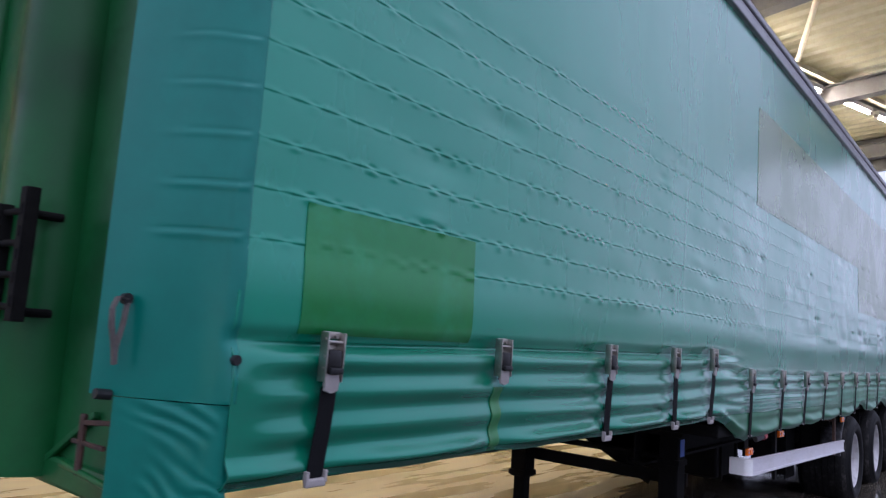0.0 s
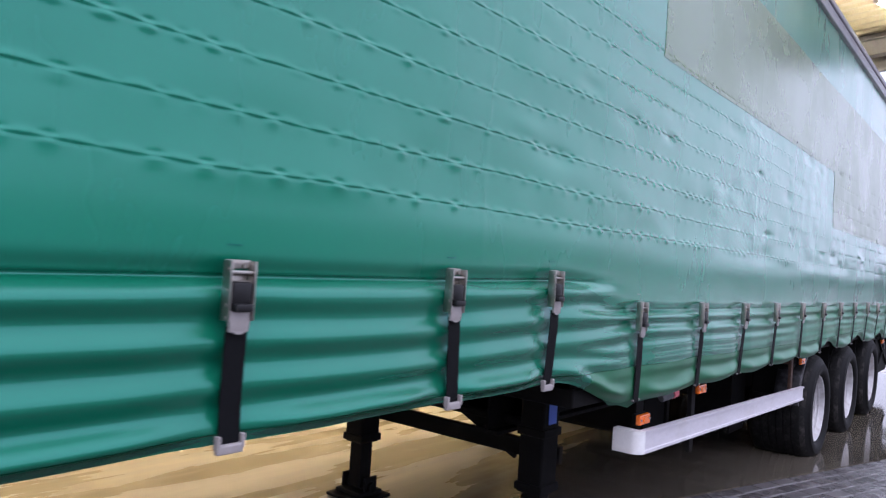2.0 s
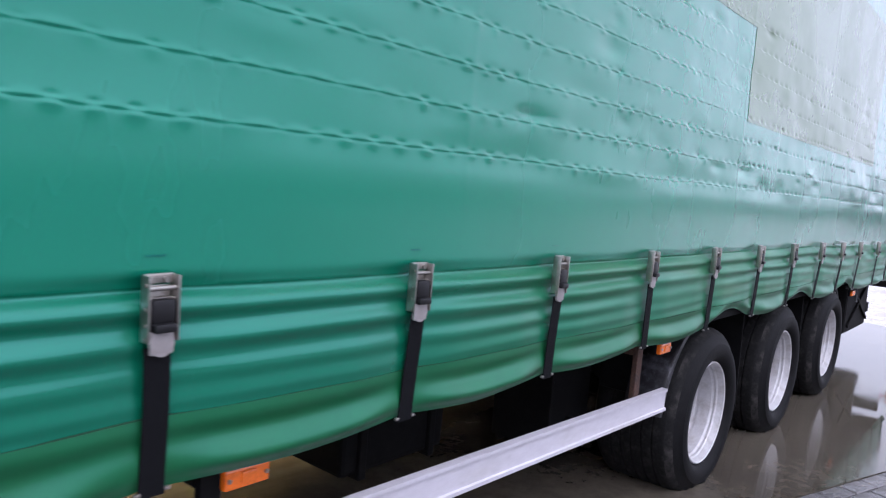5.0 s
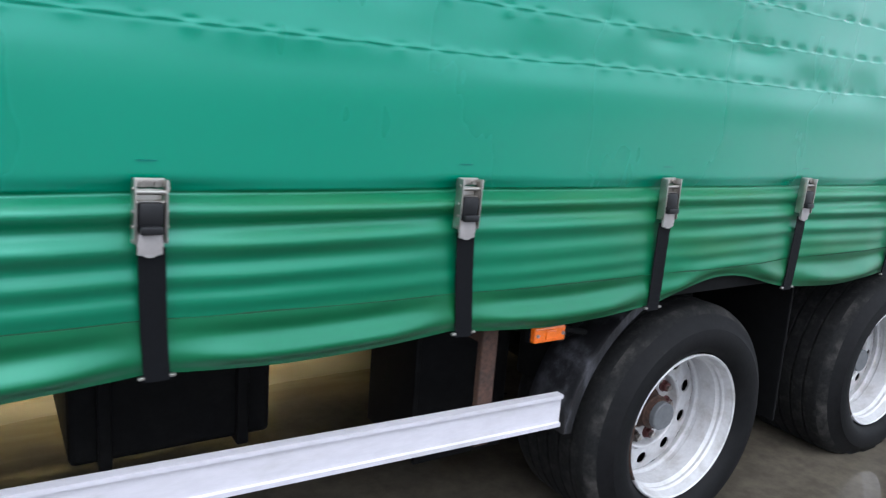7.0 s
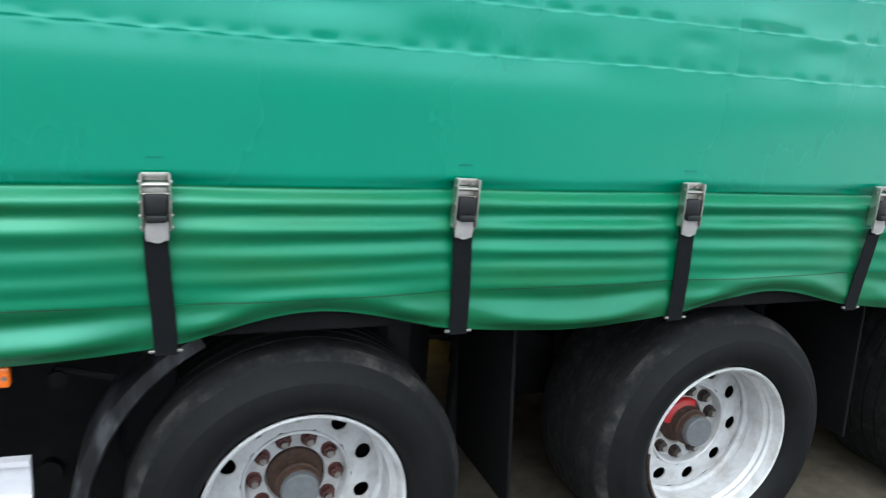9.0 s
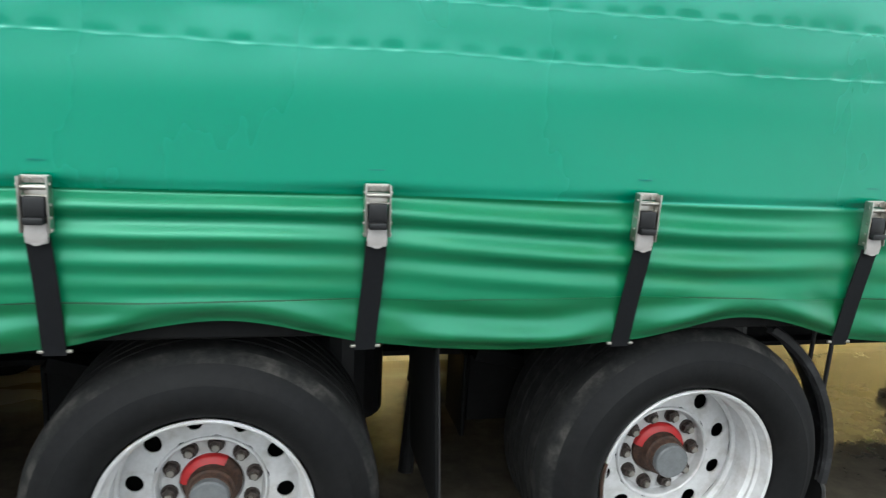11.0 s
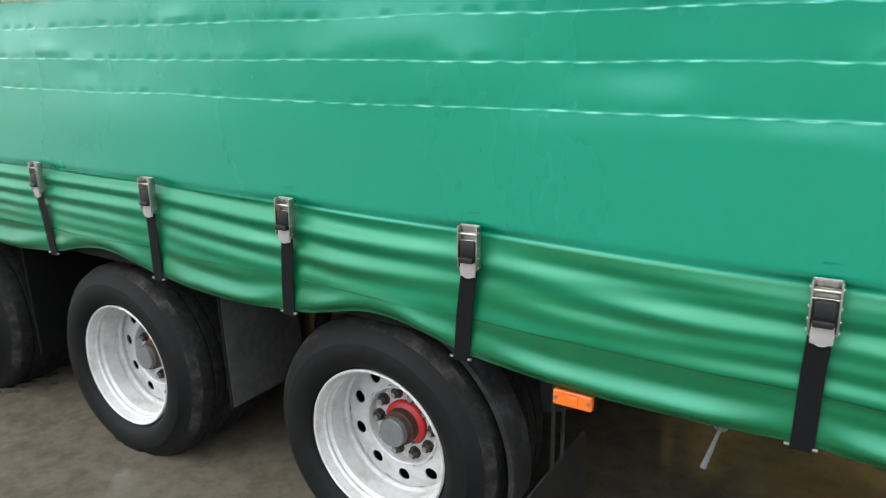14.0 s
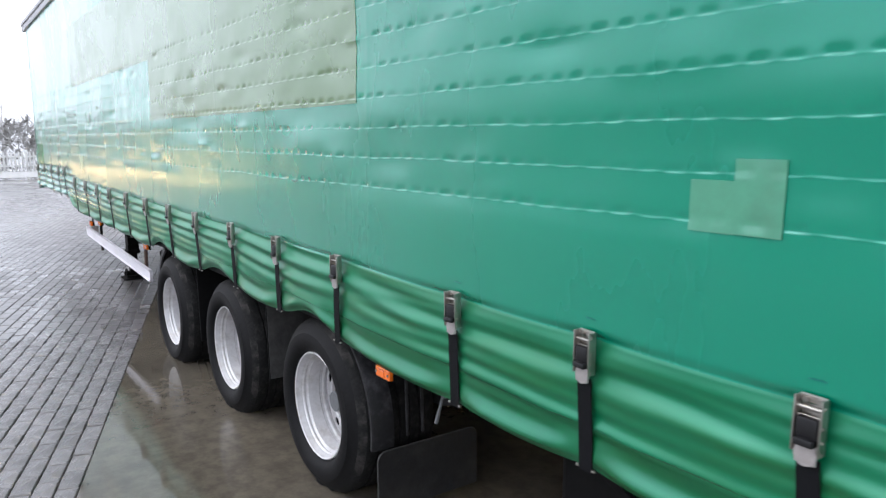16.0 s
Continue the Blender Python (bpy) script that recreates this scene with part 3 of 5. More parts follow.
trailer = thing("semi_trailer", "green curtain-sided semi-trailer with three axles on wet ground", "trailer", at=(0, 0, DROP))

# curtain: lower folds and welded rows, fine; the upper field coarser
def skirt_heights(xs):
    """Rows of the skirt's mesh, drawn close together towards the crease under the straps' upper ends."""
    bottom, line = (hem(xs) + 0.002)[:, None], (strap_top(xs) - 0.03)[:, None]
    f1, f2 = np.linspace(0, 1, 60)[None, :], np.linspace(-0.020, 0.0, 10)[None, 1:]
    return np.concatenate([bottom + (line - 0.020 - bottom) * f1, line + f2], 1)


def lap_heights(xs):
    """Rows of the smooth strip between the crease and the first welded row."""
    line = (strap_top(xs) - 0.03)[:, None]
    f2, f3 = np.linspace(0.0, 0.044, 18)[None, :], np.linspace(0, 1, 8)[None, 1:]
    return np.concatenate([line + f2, line + 0.044 + (1.42 - line - 0.044) * f3], 1)


sheet("curtain_skirt", 0.33, LENGTH, 0, 0, 0.010, 0.0, 0.0, TARP_SKIRT, trailer, "green tarpaulin pulled into folds by straps", 0.003, None, None, bulge, skirt_heights)
sheet("curtain_strip", 0.33, LENGTH, 0, 0, 0.010, 0.0, 0.0, TARP, trailer, "smooth green tarpaulin above the folds", 0.003, None, None, bulge, lap_heights)
sheet("side_curtain", 0.343, LENGTH, 1.42, TOP - 0.05, 0.009, 0.0, 0.0, TARP, trailer, "green tarpaulin with rows of puckered welds", 0.003, None, levels_of(1.42, TOP - 0.05))


# hem band of fresher green lapped over the skirt behind the gooseneck
def hem_band(X):
    line = np.interp(X, (3.4, 4.1, 4.6, 6.5, 7.5, 8.8, 10.2, 11.0, 13.6), (1.016, 1.009, 1.004, 0.978, 0.970, 0.980, 0.980, 0.966, 0.958)) + 0.004 * vnoise(X, 0 * X, 0.5, 1, 21)
    return hem(X), np.maximum(line, hem(X) + 0.012)


for x0_, x1_, m_ in ((0.33, 3.62, TARP_CLEAN), (3.62, LENGTH, TARP_HEM)):
    sheet("curtain_hem", x0_, x1_, 0, 0, 0.014, 0.008, 0.0035, m_, trailer, "green hem strip", 0.005, hem_band)
# dark strip painted as the shadow along the hem's lapped edge
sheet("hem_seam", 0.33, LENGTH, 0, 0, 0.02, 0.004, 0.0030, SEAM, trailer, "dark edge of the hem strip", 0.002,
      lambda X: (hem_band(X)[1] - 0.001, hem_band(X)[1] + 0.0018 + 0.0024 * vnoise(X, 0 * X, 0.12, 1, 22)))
# printed fields and repairs
sheet("printed_field", 4.175, 7.77, 2.315, 2.965, 0.009, 0, 0.0018, TARP_OLIVE, trailer, "faded olive printed field", 0.0012, None, levels_of(2.315, 2.965))
sheet("printed_field", 7.77, 11.036, 1.868, 2.965, 0.009, 0, 0.0018, TARP_OLIVE, trailer, "faded olive printed field", 0.0012, None, levels_of(1.868, 2.965))
sheet("repair_patch", 0.505, 1.178, 1.333, 1.645, 0.011, 0.008, 0.003, TARP_PATCH, trailer, "bright green repair patch")
sheet("repair_patch", 12.595, 12.71, 1.525, 1.64, 0.011, 0.009, 0.0032, TARP_GREY, trailer, "pale grey-green square patch")
sheet("repair_patch", 12.705, 12.82, 1.527, 1.688, 0.011, 0.009, 0.0042, TARP_GREY, trailer, "pale grey-green square patch")
sheet("strap_mark", 1.306, 1.356, 1.0, 1.20, 0.012, 0.008, 0.0035, TARP_STAIN, trailer, "olive mark where a strap lay")
# smooth cover of the front corner
def round_corner(ob):
    """Lead a flat piece of tarpaulin back round the trailer's front corner."""
    p0, p1, p2 = np.array((0.345, 0.0)), np.array((0.285, 0.012)), np.array((0.172, 0.278))
    for v in ob.data.vertices:
        f = min(1.0, max(0.0, (0.345 - v.co.x) / (0.345 - FRONT)))
        at = p0 * (1 - f) ** 2 + p1 * 2 * f * (1 - f) + p2 * f * f
        go = 2 * ((p1 - p0) * (1 - f) + (p2 - p1) * f)
        go = go / math.hypot(*go)
        v.co.x, v.co.y = at[0] + go[1] * v.co.y, at[1] - go[0] * v.co.y
    ob.data.update()


round_corner(sheet("corner_cover", FRONT, 0.352, 1.175, TOP - 0.05, 0.006, 0.005, 0.003, TARP_CORNER, trailer, "teal corner cover with short creases", 0.003, None, None, corner))
round_corner(sheet("corner_flap", FRONT + 0.035, 0.345, 0.94, 1.173, 0.006, 0.006, 0.006, TARP_CORNER, trailer, "creased teal corner flap", 0.006, None, None, corner))


# ---- straps with ratchet buckles ----
def buckle_meshes():
    fr = bmesh.new()
    box(fr, (-0.034, -0.012, -0.020), (0.034, -0.004, 0.0), 0.003)
    box(fr, (-0.030, -0.008, -0.128), (0.030, -0.004, -0.022), 0.001)
    for sx in (-1, 1):
        box(fr, (sx * 0.0335 - 0.0025, -0.034, -0.128), (sx * 0.0335 + 0.0025, -0.004, -0.002), 0.0015)
        for zz in (-0.02, -0.065, -0.095, -0.122):
            rod(fr, (sx * 0.0365, -0.022, zz), (sx * 0.0395, -0.022, zz), 0.0045, 8)
        rod(fr, (sx * 0.016, -0.010, -0.012), (sx * 0.016, -0.017, -0.012), 0.0065, 10)
    rod(fr, (-0.034, -0.022, -0.027), (0.034, -0.022, -0.027), 0.005, 10)
    rod(fr, (-0.034, -0.016, -0.048), (0.034, -0.016, -0.048), 0.004, 10)
    lever = bmesh.new()
    box(lever, (-0.027, -0.034, -0.094), (0.027, -0.010, -0.046), 0.006)
    box(lever, (-0.025, -0.046, -0.108), (0.025, -0.012, -0.091), 0.004, None)
    pl = bmesh.new()
    box(pl, (-0.0275, -0.030, -0.152), (0.0275, -0.020, -0.106), 0.004)
    rod(pl, (0, -0.0295, -0.128), (0, -0.0205, -0.128), 0.0285, 24)
    return fr, lever, pl


LEAN = (-0.012, 0, 0.012, 0.028, 0.004, 0.02, 0.01, 0, 0.012, 0.028, 0.014, 0.010, 0.014, -0.016, -0.027, -0.034, -0.008, 0, 0.01, 0)


def strap(i, x):
    top = float(strap_top(x))
    foot = float(hem(x)) + 0.0
    y = -max(float(bulge(x + o, top - k)) for k in (0.0, 0.02, 0.05, 0.08, 0.11, 0.14) for o in (-0.02, 0.02)) - 0.002
    zs = np.linspace(top - 0.13, foot - 0.012, 26)
    lean = LEAN[i]
    me = bmesh.new()
    prev = None
    y_top = y - 0.016
    y_foot = -float(bulge(x, foot + 0.02)) - 0.010
    clear = np.array([-max(float(bulge(x + lean * n / 25 + o, z)) for o in (-0.026, 0.0, 0.026)) - 0.003 for n, z in enumerate(zs)])
    clear = np.array([clear[max(0, n - 6):n + 7].min() for n in range(26)])
    clear = np.array([clear[max(0, n - 6):n + 7].mean() for n in range(26)])
    push = min(0.0, min(c - (y_top + (y_foot - y_top) * n / 25) for n, c in enumerate(clear)))
    for n, z in enumerate(zs):
        f = n / 25
        yy = y_top + (y_foot - y_top) * f + push * min(1.0, 4 * f + 0.3, 4 * (1 - f) + 0.3)
        yy = min(yy, float(clear[n]))
        xx = x + lean * f + 0.0015 * math.sin(5 * f + i)
        ring = [me.verts.new(p) for p in ((xx - 0.0245, yy, z), (xx + 0.0245, yy, z), (xx + 0.0245, yy + 0.003, z), (xx - 0.0245, yy + 0.003, z))]
        if prev:
            for a in range(4):
                me.faces.new((prev[a], prev[(a + 1) % 4], ring[(a + 1) % 4], ring[a]))
        prev = ring
    bmesh.ops.recalc_face_normals(me, faces=me.faces)
    fx = x + lean
    if i == 1:
        me.free()
        me = bx((x - 0.02, y - 0.02, top - 0.13), (x + 0.02, y - 0.012, top - 0.10), 0.002)
        web = part("tension_strap", me, WEB, trailer, "buckle without its webbing")
    else:
        web = part("tension_strap", me, WEB, trailer, "black webbing strap with a steel buckle")
    m = Matrix.Translation((x, y, top)) @ Matrix.Diagonal((0.82, 0.9, 0.93, 1)) @ Matrix.Rotation(radians(random.uniform(-2, 2)), 4, "Y") @ Matrix.Rotation(radians(random.uniform(-3, 3)), 4, "Z")
    for nm, me_ in BUCKLE:
        share(nm, me_, web, m)
    if i < 5 and i != 1:
        h = bmesh.new()
        box(h, (fx - 0.031, yy - 0.010, foot - 0.016), (fx + 0.031, yy + 0.004, foot + 0.004), 0.004)
        for sx in (-1, 1):
            box(h, (fx + sx * 0.028 - 0.004, yy - 0.012, foot - 0.006), (fx + sx * 0.028 + 0.004, yy + 0.004, foot + 0.022), 0.002)
        part("strap_hook", h, PLATE, web, "pale metal hook")
    elif i != 1:
        h = bmesh.new()
        for sx in (-1, 1):
            box(h, (fx + sx * 0.029 - 0.006, yy - 0.003, foot - 0.006), (fx + sx * 0.029 + 0.006, yy + 0.006, foot + 0.001), 0.002)
        rod(h, (fx - 0.03, yy + 0.003, foot - 0.003), (fx + 0.03, yy + 0.003, foot - 0.003), 0.0025, 8)
        part("strap_hook", h, STEEL, web, "bright steel hook")


_fr, _lv, _pl = buckle_meshes()
BUCKLE = [("buckle_frame", mesh_of("buckle_frame", _fr, STEEL)), ("buckle_lever", mesh_of("buckle_lever", _lv, BLACK)), ("buckle_plate", mesh_of("buckle_plate", _pl, PLATE))]
for i_, x_ in enumerate(STRAPS):
    strap(i_, x_)
    t_ = float(strap_top(x_))
    sheet("weld_mark", x_ - 0.018, x_ + 0.018, t_ + 0.027, t_ + 0.0305, 0.006, 0.002, 0.0012, TARP_CORNER, trailer, "short weld mark", 0.001)

# ---- body: rails, roof, walls, far side ----
b = bmesh.new()
box(b, (FRONT, -0.03, TOP - 0.06), (LENGTH, 0.05, TOP + 0.02), 0.008)
box(b, (FRONT, -0.045, TOP + 0.02), (LENGTH, 0.03, TOP + 0.06), 0.01)
box(b, (FRONT, -0.02, TOP + 0.06), (LENGTH, 0.06, TOP + 0.11), 0.012)
part("top_rail", b, RAIL, trailer, "weathered aluminium top rail")
part("top_rail", bx((FRONT, WIDTH - 0.04, TOP - 0.06), (LENGTH, WIDTH + 0.02, TOP + 0.11), 0.012), RAIL, trailer)
part("roof", bx((FRONT + 0.02, 0.05, TOP + 0.05), (LENGTH - 0.02, WIDTH - 0.04, TOP + 0.09), 0.01), WHITE, trailer, "white roof sheet")
part("far_curtain", bx((FRONT + 0.04, WIDTH - 0.03, 0.98), (LENGTH, WIDTH, TOP - 0.05), 0.004), TARP, trailer)
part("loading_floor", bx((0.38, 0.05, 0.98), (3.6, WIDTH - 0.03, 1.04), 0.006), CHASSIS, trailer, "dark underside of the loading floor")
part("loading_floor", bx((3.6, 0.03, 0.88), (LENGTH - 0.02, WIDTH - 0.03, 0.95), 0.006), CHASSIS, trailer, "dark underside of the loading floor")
part("rear_door", bx((LENGTH - 0.05, 0.03, 0.9), (LENGTH, WIDTH / 2 - 0.004, TOP), 0.008), GREEN, trailer, "closed green rear door")
part("rear_door", bx((LENGTH - 0.05, WIDTH / 2 + 0.004, 0.9), (LENGTH, WIDTH - 0.03, TOP), 0.008), GREEN, trailer, "closed green rear door")
# added dark lining behind the curtain, so that no light comes through its lower gap
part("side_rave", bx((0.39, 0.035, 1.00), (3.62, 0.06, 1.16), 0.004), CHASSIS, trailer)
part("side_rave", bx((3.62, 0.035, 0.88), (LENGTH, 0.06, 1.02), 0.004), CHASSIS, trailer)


# ---- wheels ----
def disc_with_holes():
    """The dished wheel disc, with ten hand holes."""
    bm = bmesh.new()
    r0, r1, rc, rh = 0.150, 0.238, 0.194, 0.0235
    for s in range(10):
        tc = 2 * math.pi * (s + 0.5) / 10
        half = math.pi / 10
        inner, outer, deep = [], [], []
        for k in range(32):
            a = 2 * math.pi * k / 32
            c, sn = math.cos(a), math.sin(a)
            px, pr = c * rh, sn * rh
            q = min(half * rc / abs(c) if abs(c) > 1e-6 else 9, ((r1 - rc) if sn > 0 else (rc - r0)) / abs(sn) if abs(sn) > 1e-6 else 9)
            ox, orr = c * q, sn * q
            for lst, x, r, y in ((inner, px, rc + pr, 0.0), (outer, ox, rc + orr, 0.0), (deep, px, rc + pr, 0.006)):
                th = tc + x / rc
                lst.append(bm.verts.new((r * math.cos(th), y + 0.012 * (r - r0) / (r1 - r0), r * math.sin(th))))
        for k in range(32):
            j = (k + 1) % 32
            bm.faces.new((inner[k], inner[j], outer[j], outer[k]))
            bm.faces.new((inner[j], inner[k], deep[k], deep[j]))
    bmesh.ops.remove_doubles(bm, verts=bm.verts, dist=0.0004)
    return bm


TYRE_Y = 0.042
groove = []
w0, w1 = TYRE_Y + 0.055, TYRE_Y + 0.385
n_g = 5
for g in range(n_g + 1):
    ya, yb = w0 + (w1 - w0) * g / (n_g + 1), w0 + (w1 - w0) * (g + 1) / (n_g + 1)
    groove += [(WHEEL_R, ya + 0.006), (WHEEL_R, yb - 0.006)]
    if g < n_g:
        groove += [(WHEEL_R - 0.012, yb - 0.004), (WHEEL_R - 0.012, yb + 0.004)]
side = [(0.266, TYRE_Y + 0.035), (0.271, TYRE_Y + 0.018), (0.282, TYRE_Y - 0.002), (0.310, TYRE_Y - 0.018), (0.345, TYRE_Y - 0.020), (0.364, TYRE_Y - 0.015), (0.367, TYRE_Y - 0.011), (0.388, TYRE_Y + 0.002), (0.405, TYRE_Y + 0.012), (0.409, TYRE_Y + 0.015), (0.424, TYRE_Y + 0.030),
        (0.433, TYRE_Y + 0.050)]
back = [(r, 2 * TYRE_Y + 0.44 - y) for r, y in reversed(side)]
tyre_me = mesh_of("tyre", lathe(side + groove + back, 96), RUBBER, 35)
tyre_me.materials.append(TREAD)
tyre_me.materials.append(SHOULDER)
for p_ in tyre_me.polygons:
    rad_ = math.hypot(p_.center.x, p_.center.z)
    if rad_ > 0.411:
        p_.material_index = 2 if rad_ < 0.4345 and p_.center.y < TYRE_Y + 0.06 else 1
rim_prof = [(0.244, TYRE_Y + 0.05), (0.258, TYRE_Y + 0.030), (0.266, TYRE_Y + 0.022), (0.268, TYRE_Y + 0.012), (0.263, TYRE_Y + 0.007), (0.257, TYRE_Y + 0.011), (0.2545, TYRE_Y + 0.026), (0.250, TYRE_Y + 0.040), (0.2475, TYRE_Y + 0.062),
            (0.243, TYRE_Y + 0.068), (0.238, TYRE_Y + 0.072), (0.2365, TYRE_Y + 0.100), (0.2365, TYRE_Y + 0.132), (0.2405, TYRE_Y + 0.138), (0.2405, TYRE_Y + 0.150), (0.231, TYRE_Y + 0.153), (0.229, TYRE_Y + 0.158), (0.235, TYRE_Y + 0.168), (0.238, TYRE_Y + 0.178)]
DISC_Y = TYRE_Y + 0.206
rb = lathe(rim_prof, 96)
d_ = disc_with_holes()
tmp_ = bpy.data.meshes.new("tmp")
HOLE_Y = DISC_Y - 0.040
d_.transform(Matrix.Translation((0, HOLE_Y, 0)))
d_.to_mesh(tmp_)
d_.free()
rb.from_mesh(tmp_)
c_ = lathe([(0.150, HOLE_Y), (0.148, HOLE_Y - 0.005), (0.143, HOLE_Y - 0.007), (0.139, HOLE_Y - 0.002), (0.135, DISC_Y - 0.014), (0.130, DISC_Y - 0.009), (0.085, DISC_Y - 0.009), (0.075, DISC_Y + 0.01)], 96)
c_.to_mesh(tmp_)
c_.free()
rb.from_mesh(tmp_)
bpy.data.meshes.remove(tmp_)
rim_me = mesh_of("rim", rb, RIM, 30)
rust_me = mesh_of("rim_rust_edge", lathe([(0.2692, TYRE_Y + 0.016), (0.2695, TYRE_Y + 0.011), (0.2645, TYRE_Y + 0.0055), (0.262, TYRE_Y + 0.0068)], 40, 2.9, 3.7), RUST, 40)
hub_me = mesh_of("hub", lathe([(0.080, DISC_Y + 0.0), (0.078, DISC_Y - 0.012), (0.068, DISC_Y - 0.022), (0.063, DISC_Y - 0.028), (0.061, DISC_Y - 0.050), (0.063, DISC_Y - 0.052), (0.063, DISC_Y - 0.062), (0.058, DISC_Y - 0.066), (0.055, DISC_Y - 0.082), (0.0, DISC_Y - 0.083)], 48), RUST, 35)
cap_me = mesh_of("hub_cap", lathe([(0.052, DISC_Y - 0.078), (0.0515, DISC_Y - 0.101), (0.048, DISC_Y - 0.105), (0.0, DISC_Y - 0.106)], 40), HUBGREY, 35)
RING = [(0.085, DISC_Y - 0.009), (0.084, DISC_Y - 0.020), (0.080, DISC_Y - 0.025), (0.073, DISC_Y - 0.028), (0.064, DISC_Y - 0.032)]


def nut_mesh(material):
    bm = bmesh.new()
    rod(bm, (0, 0.0, 0), (0, -0.006, 0), 0.0225, 20)
    rod(bm, (0, -0.005, 0), (0, -0.022, 0), 0.0185, 6)
    rod(bm, (0, -0.020, 0), (0, -0.034, 0), 0.0095, 12)
    me = mesh_of("wheel_nut", bm, material, 30)
    me.materials.append(STEEL)
    for p in me.polygons:
        if p.center.y < -0.0225:
            p.material_index = 1
    return me


nut_me, nut_red_me = nut_mesh(NUT), nut_mesh(NUT_RED)
nb = bmesh.new()
rod(nb, (0, DISC_Y + 0.06, 0), (0, DISC_Y + 0.20, 0), 0.235, 40)
drum_me = mesh_of("wheel", nb, CHASSIS, 35)


def wheel(x, z, far=False, red=(), turn=0.0, tags=False):
    w = new("wheel", drum_me)
    w.parent = trailer
    w["label"] = "wide black tyre on a silver dished steel rim"
    m = Matrix.Translation((x, 0, z))
    if far:
        m = Matrix.Translation((x, WIDTH, z)) @ Matrix.Rotation(math.pi, 4, "Z")
    w.matrix_basis = m
    # the tyre stands flattened on the ground
    me = tyre_me.copy()
    floor_z = -DROP - z + 0.002
    for v in me.vertices:
        if v.co.z < floor_z:
            v.co.z = floor_z
            v.co.y += 0.010 * (-1 if v.co.y < TYRE_Y + 0.2 else 1) * min(1.0, abs(v.co.y - TYRE_Y - 0.22) / 0.2)
    share("tyre", me, w, Matrix.Identity(4))
    spin = Matrix.Rotation(turn, 4, "Y")
    for nm, me_ in (("rim", rim_me), ("hub", hub_me), ("hub_cap", cap_me)):
        share(nm, me_, w, spin)
    if far:
        return
    share("rim_rust", rust_me, w, spin)["label"] = "rusty patch on the rim edge"
    if red:
        share("hub_ring", mesh_of("hub_ring", lathe(RING, 40, radians(red[0]), radians(red[1])), RED, 35), w, Matrix.Identity(4))["label"] = "bright red painted ring"
    for k in range(10):
        a = 2 * math.pi * k / 10
        share("wheel_nut", nut_red_me if (tags and k != 7) else nut_me, w, spin @ Matrix.Translation((0.113 * math.cos(a), DISC_Y - 0.008, 0.113 * math.sin(a))))


for x_, z_, red_, tag_, turn_ in zip(WHEEL_X, WHEEL_Z, ((), (60, 175), (-50, 165)), (True, False, False), (0.0, -0.21, 0.0)):
    wheel(x_, z_, False, red_, turn_, tag_)
    wheel(x_, z_, True)
    ab = bmesh.new()
    rod(ab, (x_, 0.3, z_), (x_, WIDTH - 0.3, z_), 0.065, 20)
    ab2 = part("axle", ab, CHASSIS, trailer)
    for yy in (0.62, WIDTH - 0.62):
        sb = bmesh.new()
        bar(sb, (x_ - 0.5, yy, 0.62), (x_ + 0.05, yy, z_ + 0.07), 0.09, 0.05)
        bar(sb, (x_ + 0.05, yy, z_ + 0.07), (x_ + 0.4, yy, z_ + 0.02), 0.09, 0.045)
        part("trailing_arm", sb, CHASSIS, trailer)
        rod_b = bmesh.new()
        rod(rod_b, (x_ + 0.36, yy, z_ + 0.04), (x_ + 0.36, yy, 0.80), 0.145, 24)
        part("air_spring", rod_b, BLACK, trailer)

    if x_ > WHEEL_X[0]:
        hang = part("axle_hanger", bx((x_ - 0.53, 0.62, 0.30), (x_ - 0.515, 0.86, 0.60), 0.004), CHASSIS, trailer, "black steel hanger of the axle")
        for yy in (0.62, 0.845):
            part("side_plate", bx((x_ - 0.512, yy, 0.36), (x_ - 0.16, yy + 0.015, 0.60), 0.004), CHASSIS, hang)
    cham = bmesh.new()
    rod(cham, (x_ - 0.30, 0.50, z_ + 0.20), (x_ - 0.06, 0.50, z_ + 0.20), 0.085, 24)
    rod(cham, (x_ - 0.34, 0.50, z_ + 0.20), (x_ - 0.30, 0.50, z_ + 0.20), 0.06, 20)
    part("brake_chamber", cham, BLACK, trailer, "black brake chamber")
    if x_ > WHEEL_X[1]:
        continue
    damp = bmesh.new()
    rod(damp, (x_ + 0.66, 0.66, 0.84), (x_ + 0.62, 0.60, 0.52), 0.034, 14)
    rod(damp, (x_ + 0.62, 0.60, 0.52), (x_ + 0.585, 0.55, 0.22), 0.026, 14)
    part("shock_absorber", damp, CHASSIS, trailer, "dusty black shock absorber")

# ---- mudguards and flaps ----
for x_, z_, a0, a1, r_, w_, deep_ in ((WHEEL_X[0], WHEEL_Z[0], 118, 172, 0.508, 0.044, 0.17), (WHEEL_X[2], WHEEL_Z[2], -8, 62, 0.470, 0.030, 0.10)):
    mb = lathe([(r_, 0.062), (r_ + 0.006, 0.052), (r_ + w_ - 0.006, 0.05), (r_ + w_, 0.062), (r_ + w_, 0.062 + deep_), (r_ + w_ - 0.01, 0.062 + deep_), (r_ + w_ - 0.01, 0.075), (r_, 0.075)], 40, radians(a0), radians(a1))
    mb.transform(Matrix.Translation((x_, 0.03, z_)))
    smooth(part("mudguard", mb, SCUFF if a0 == 118 else DIRTY, trailer, "scuffed black plastic mudguard"))
pb = bmesh.new()
# the box is a dark filler for the shaded gap behind the mudguard
box(pb, (7.40, 0.20, 0.50), (7.54, 0.46, 0.83), 0.02)
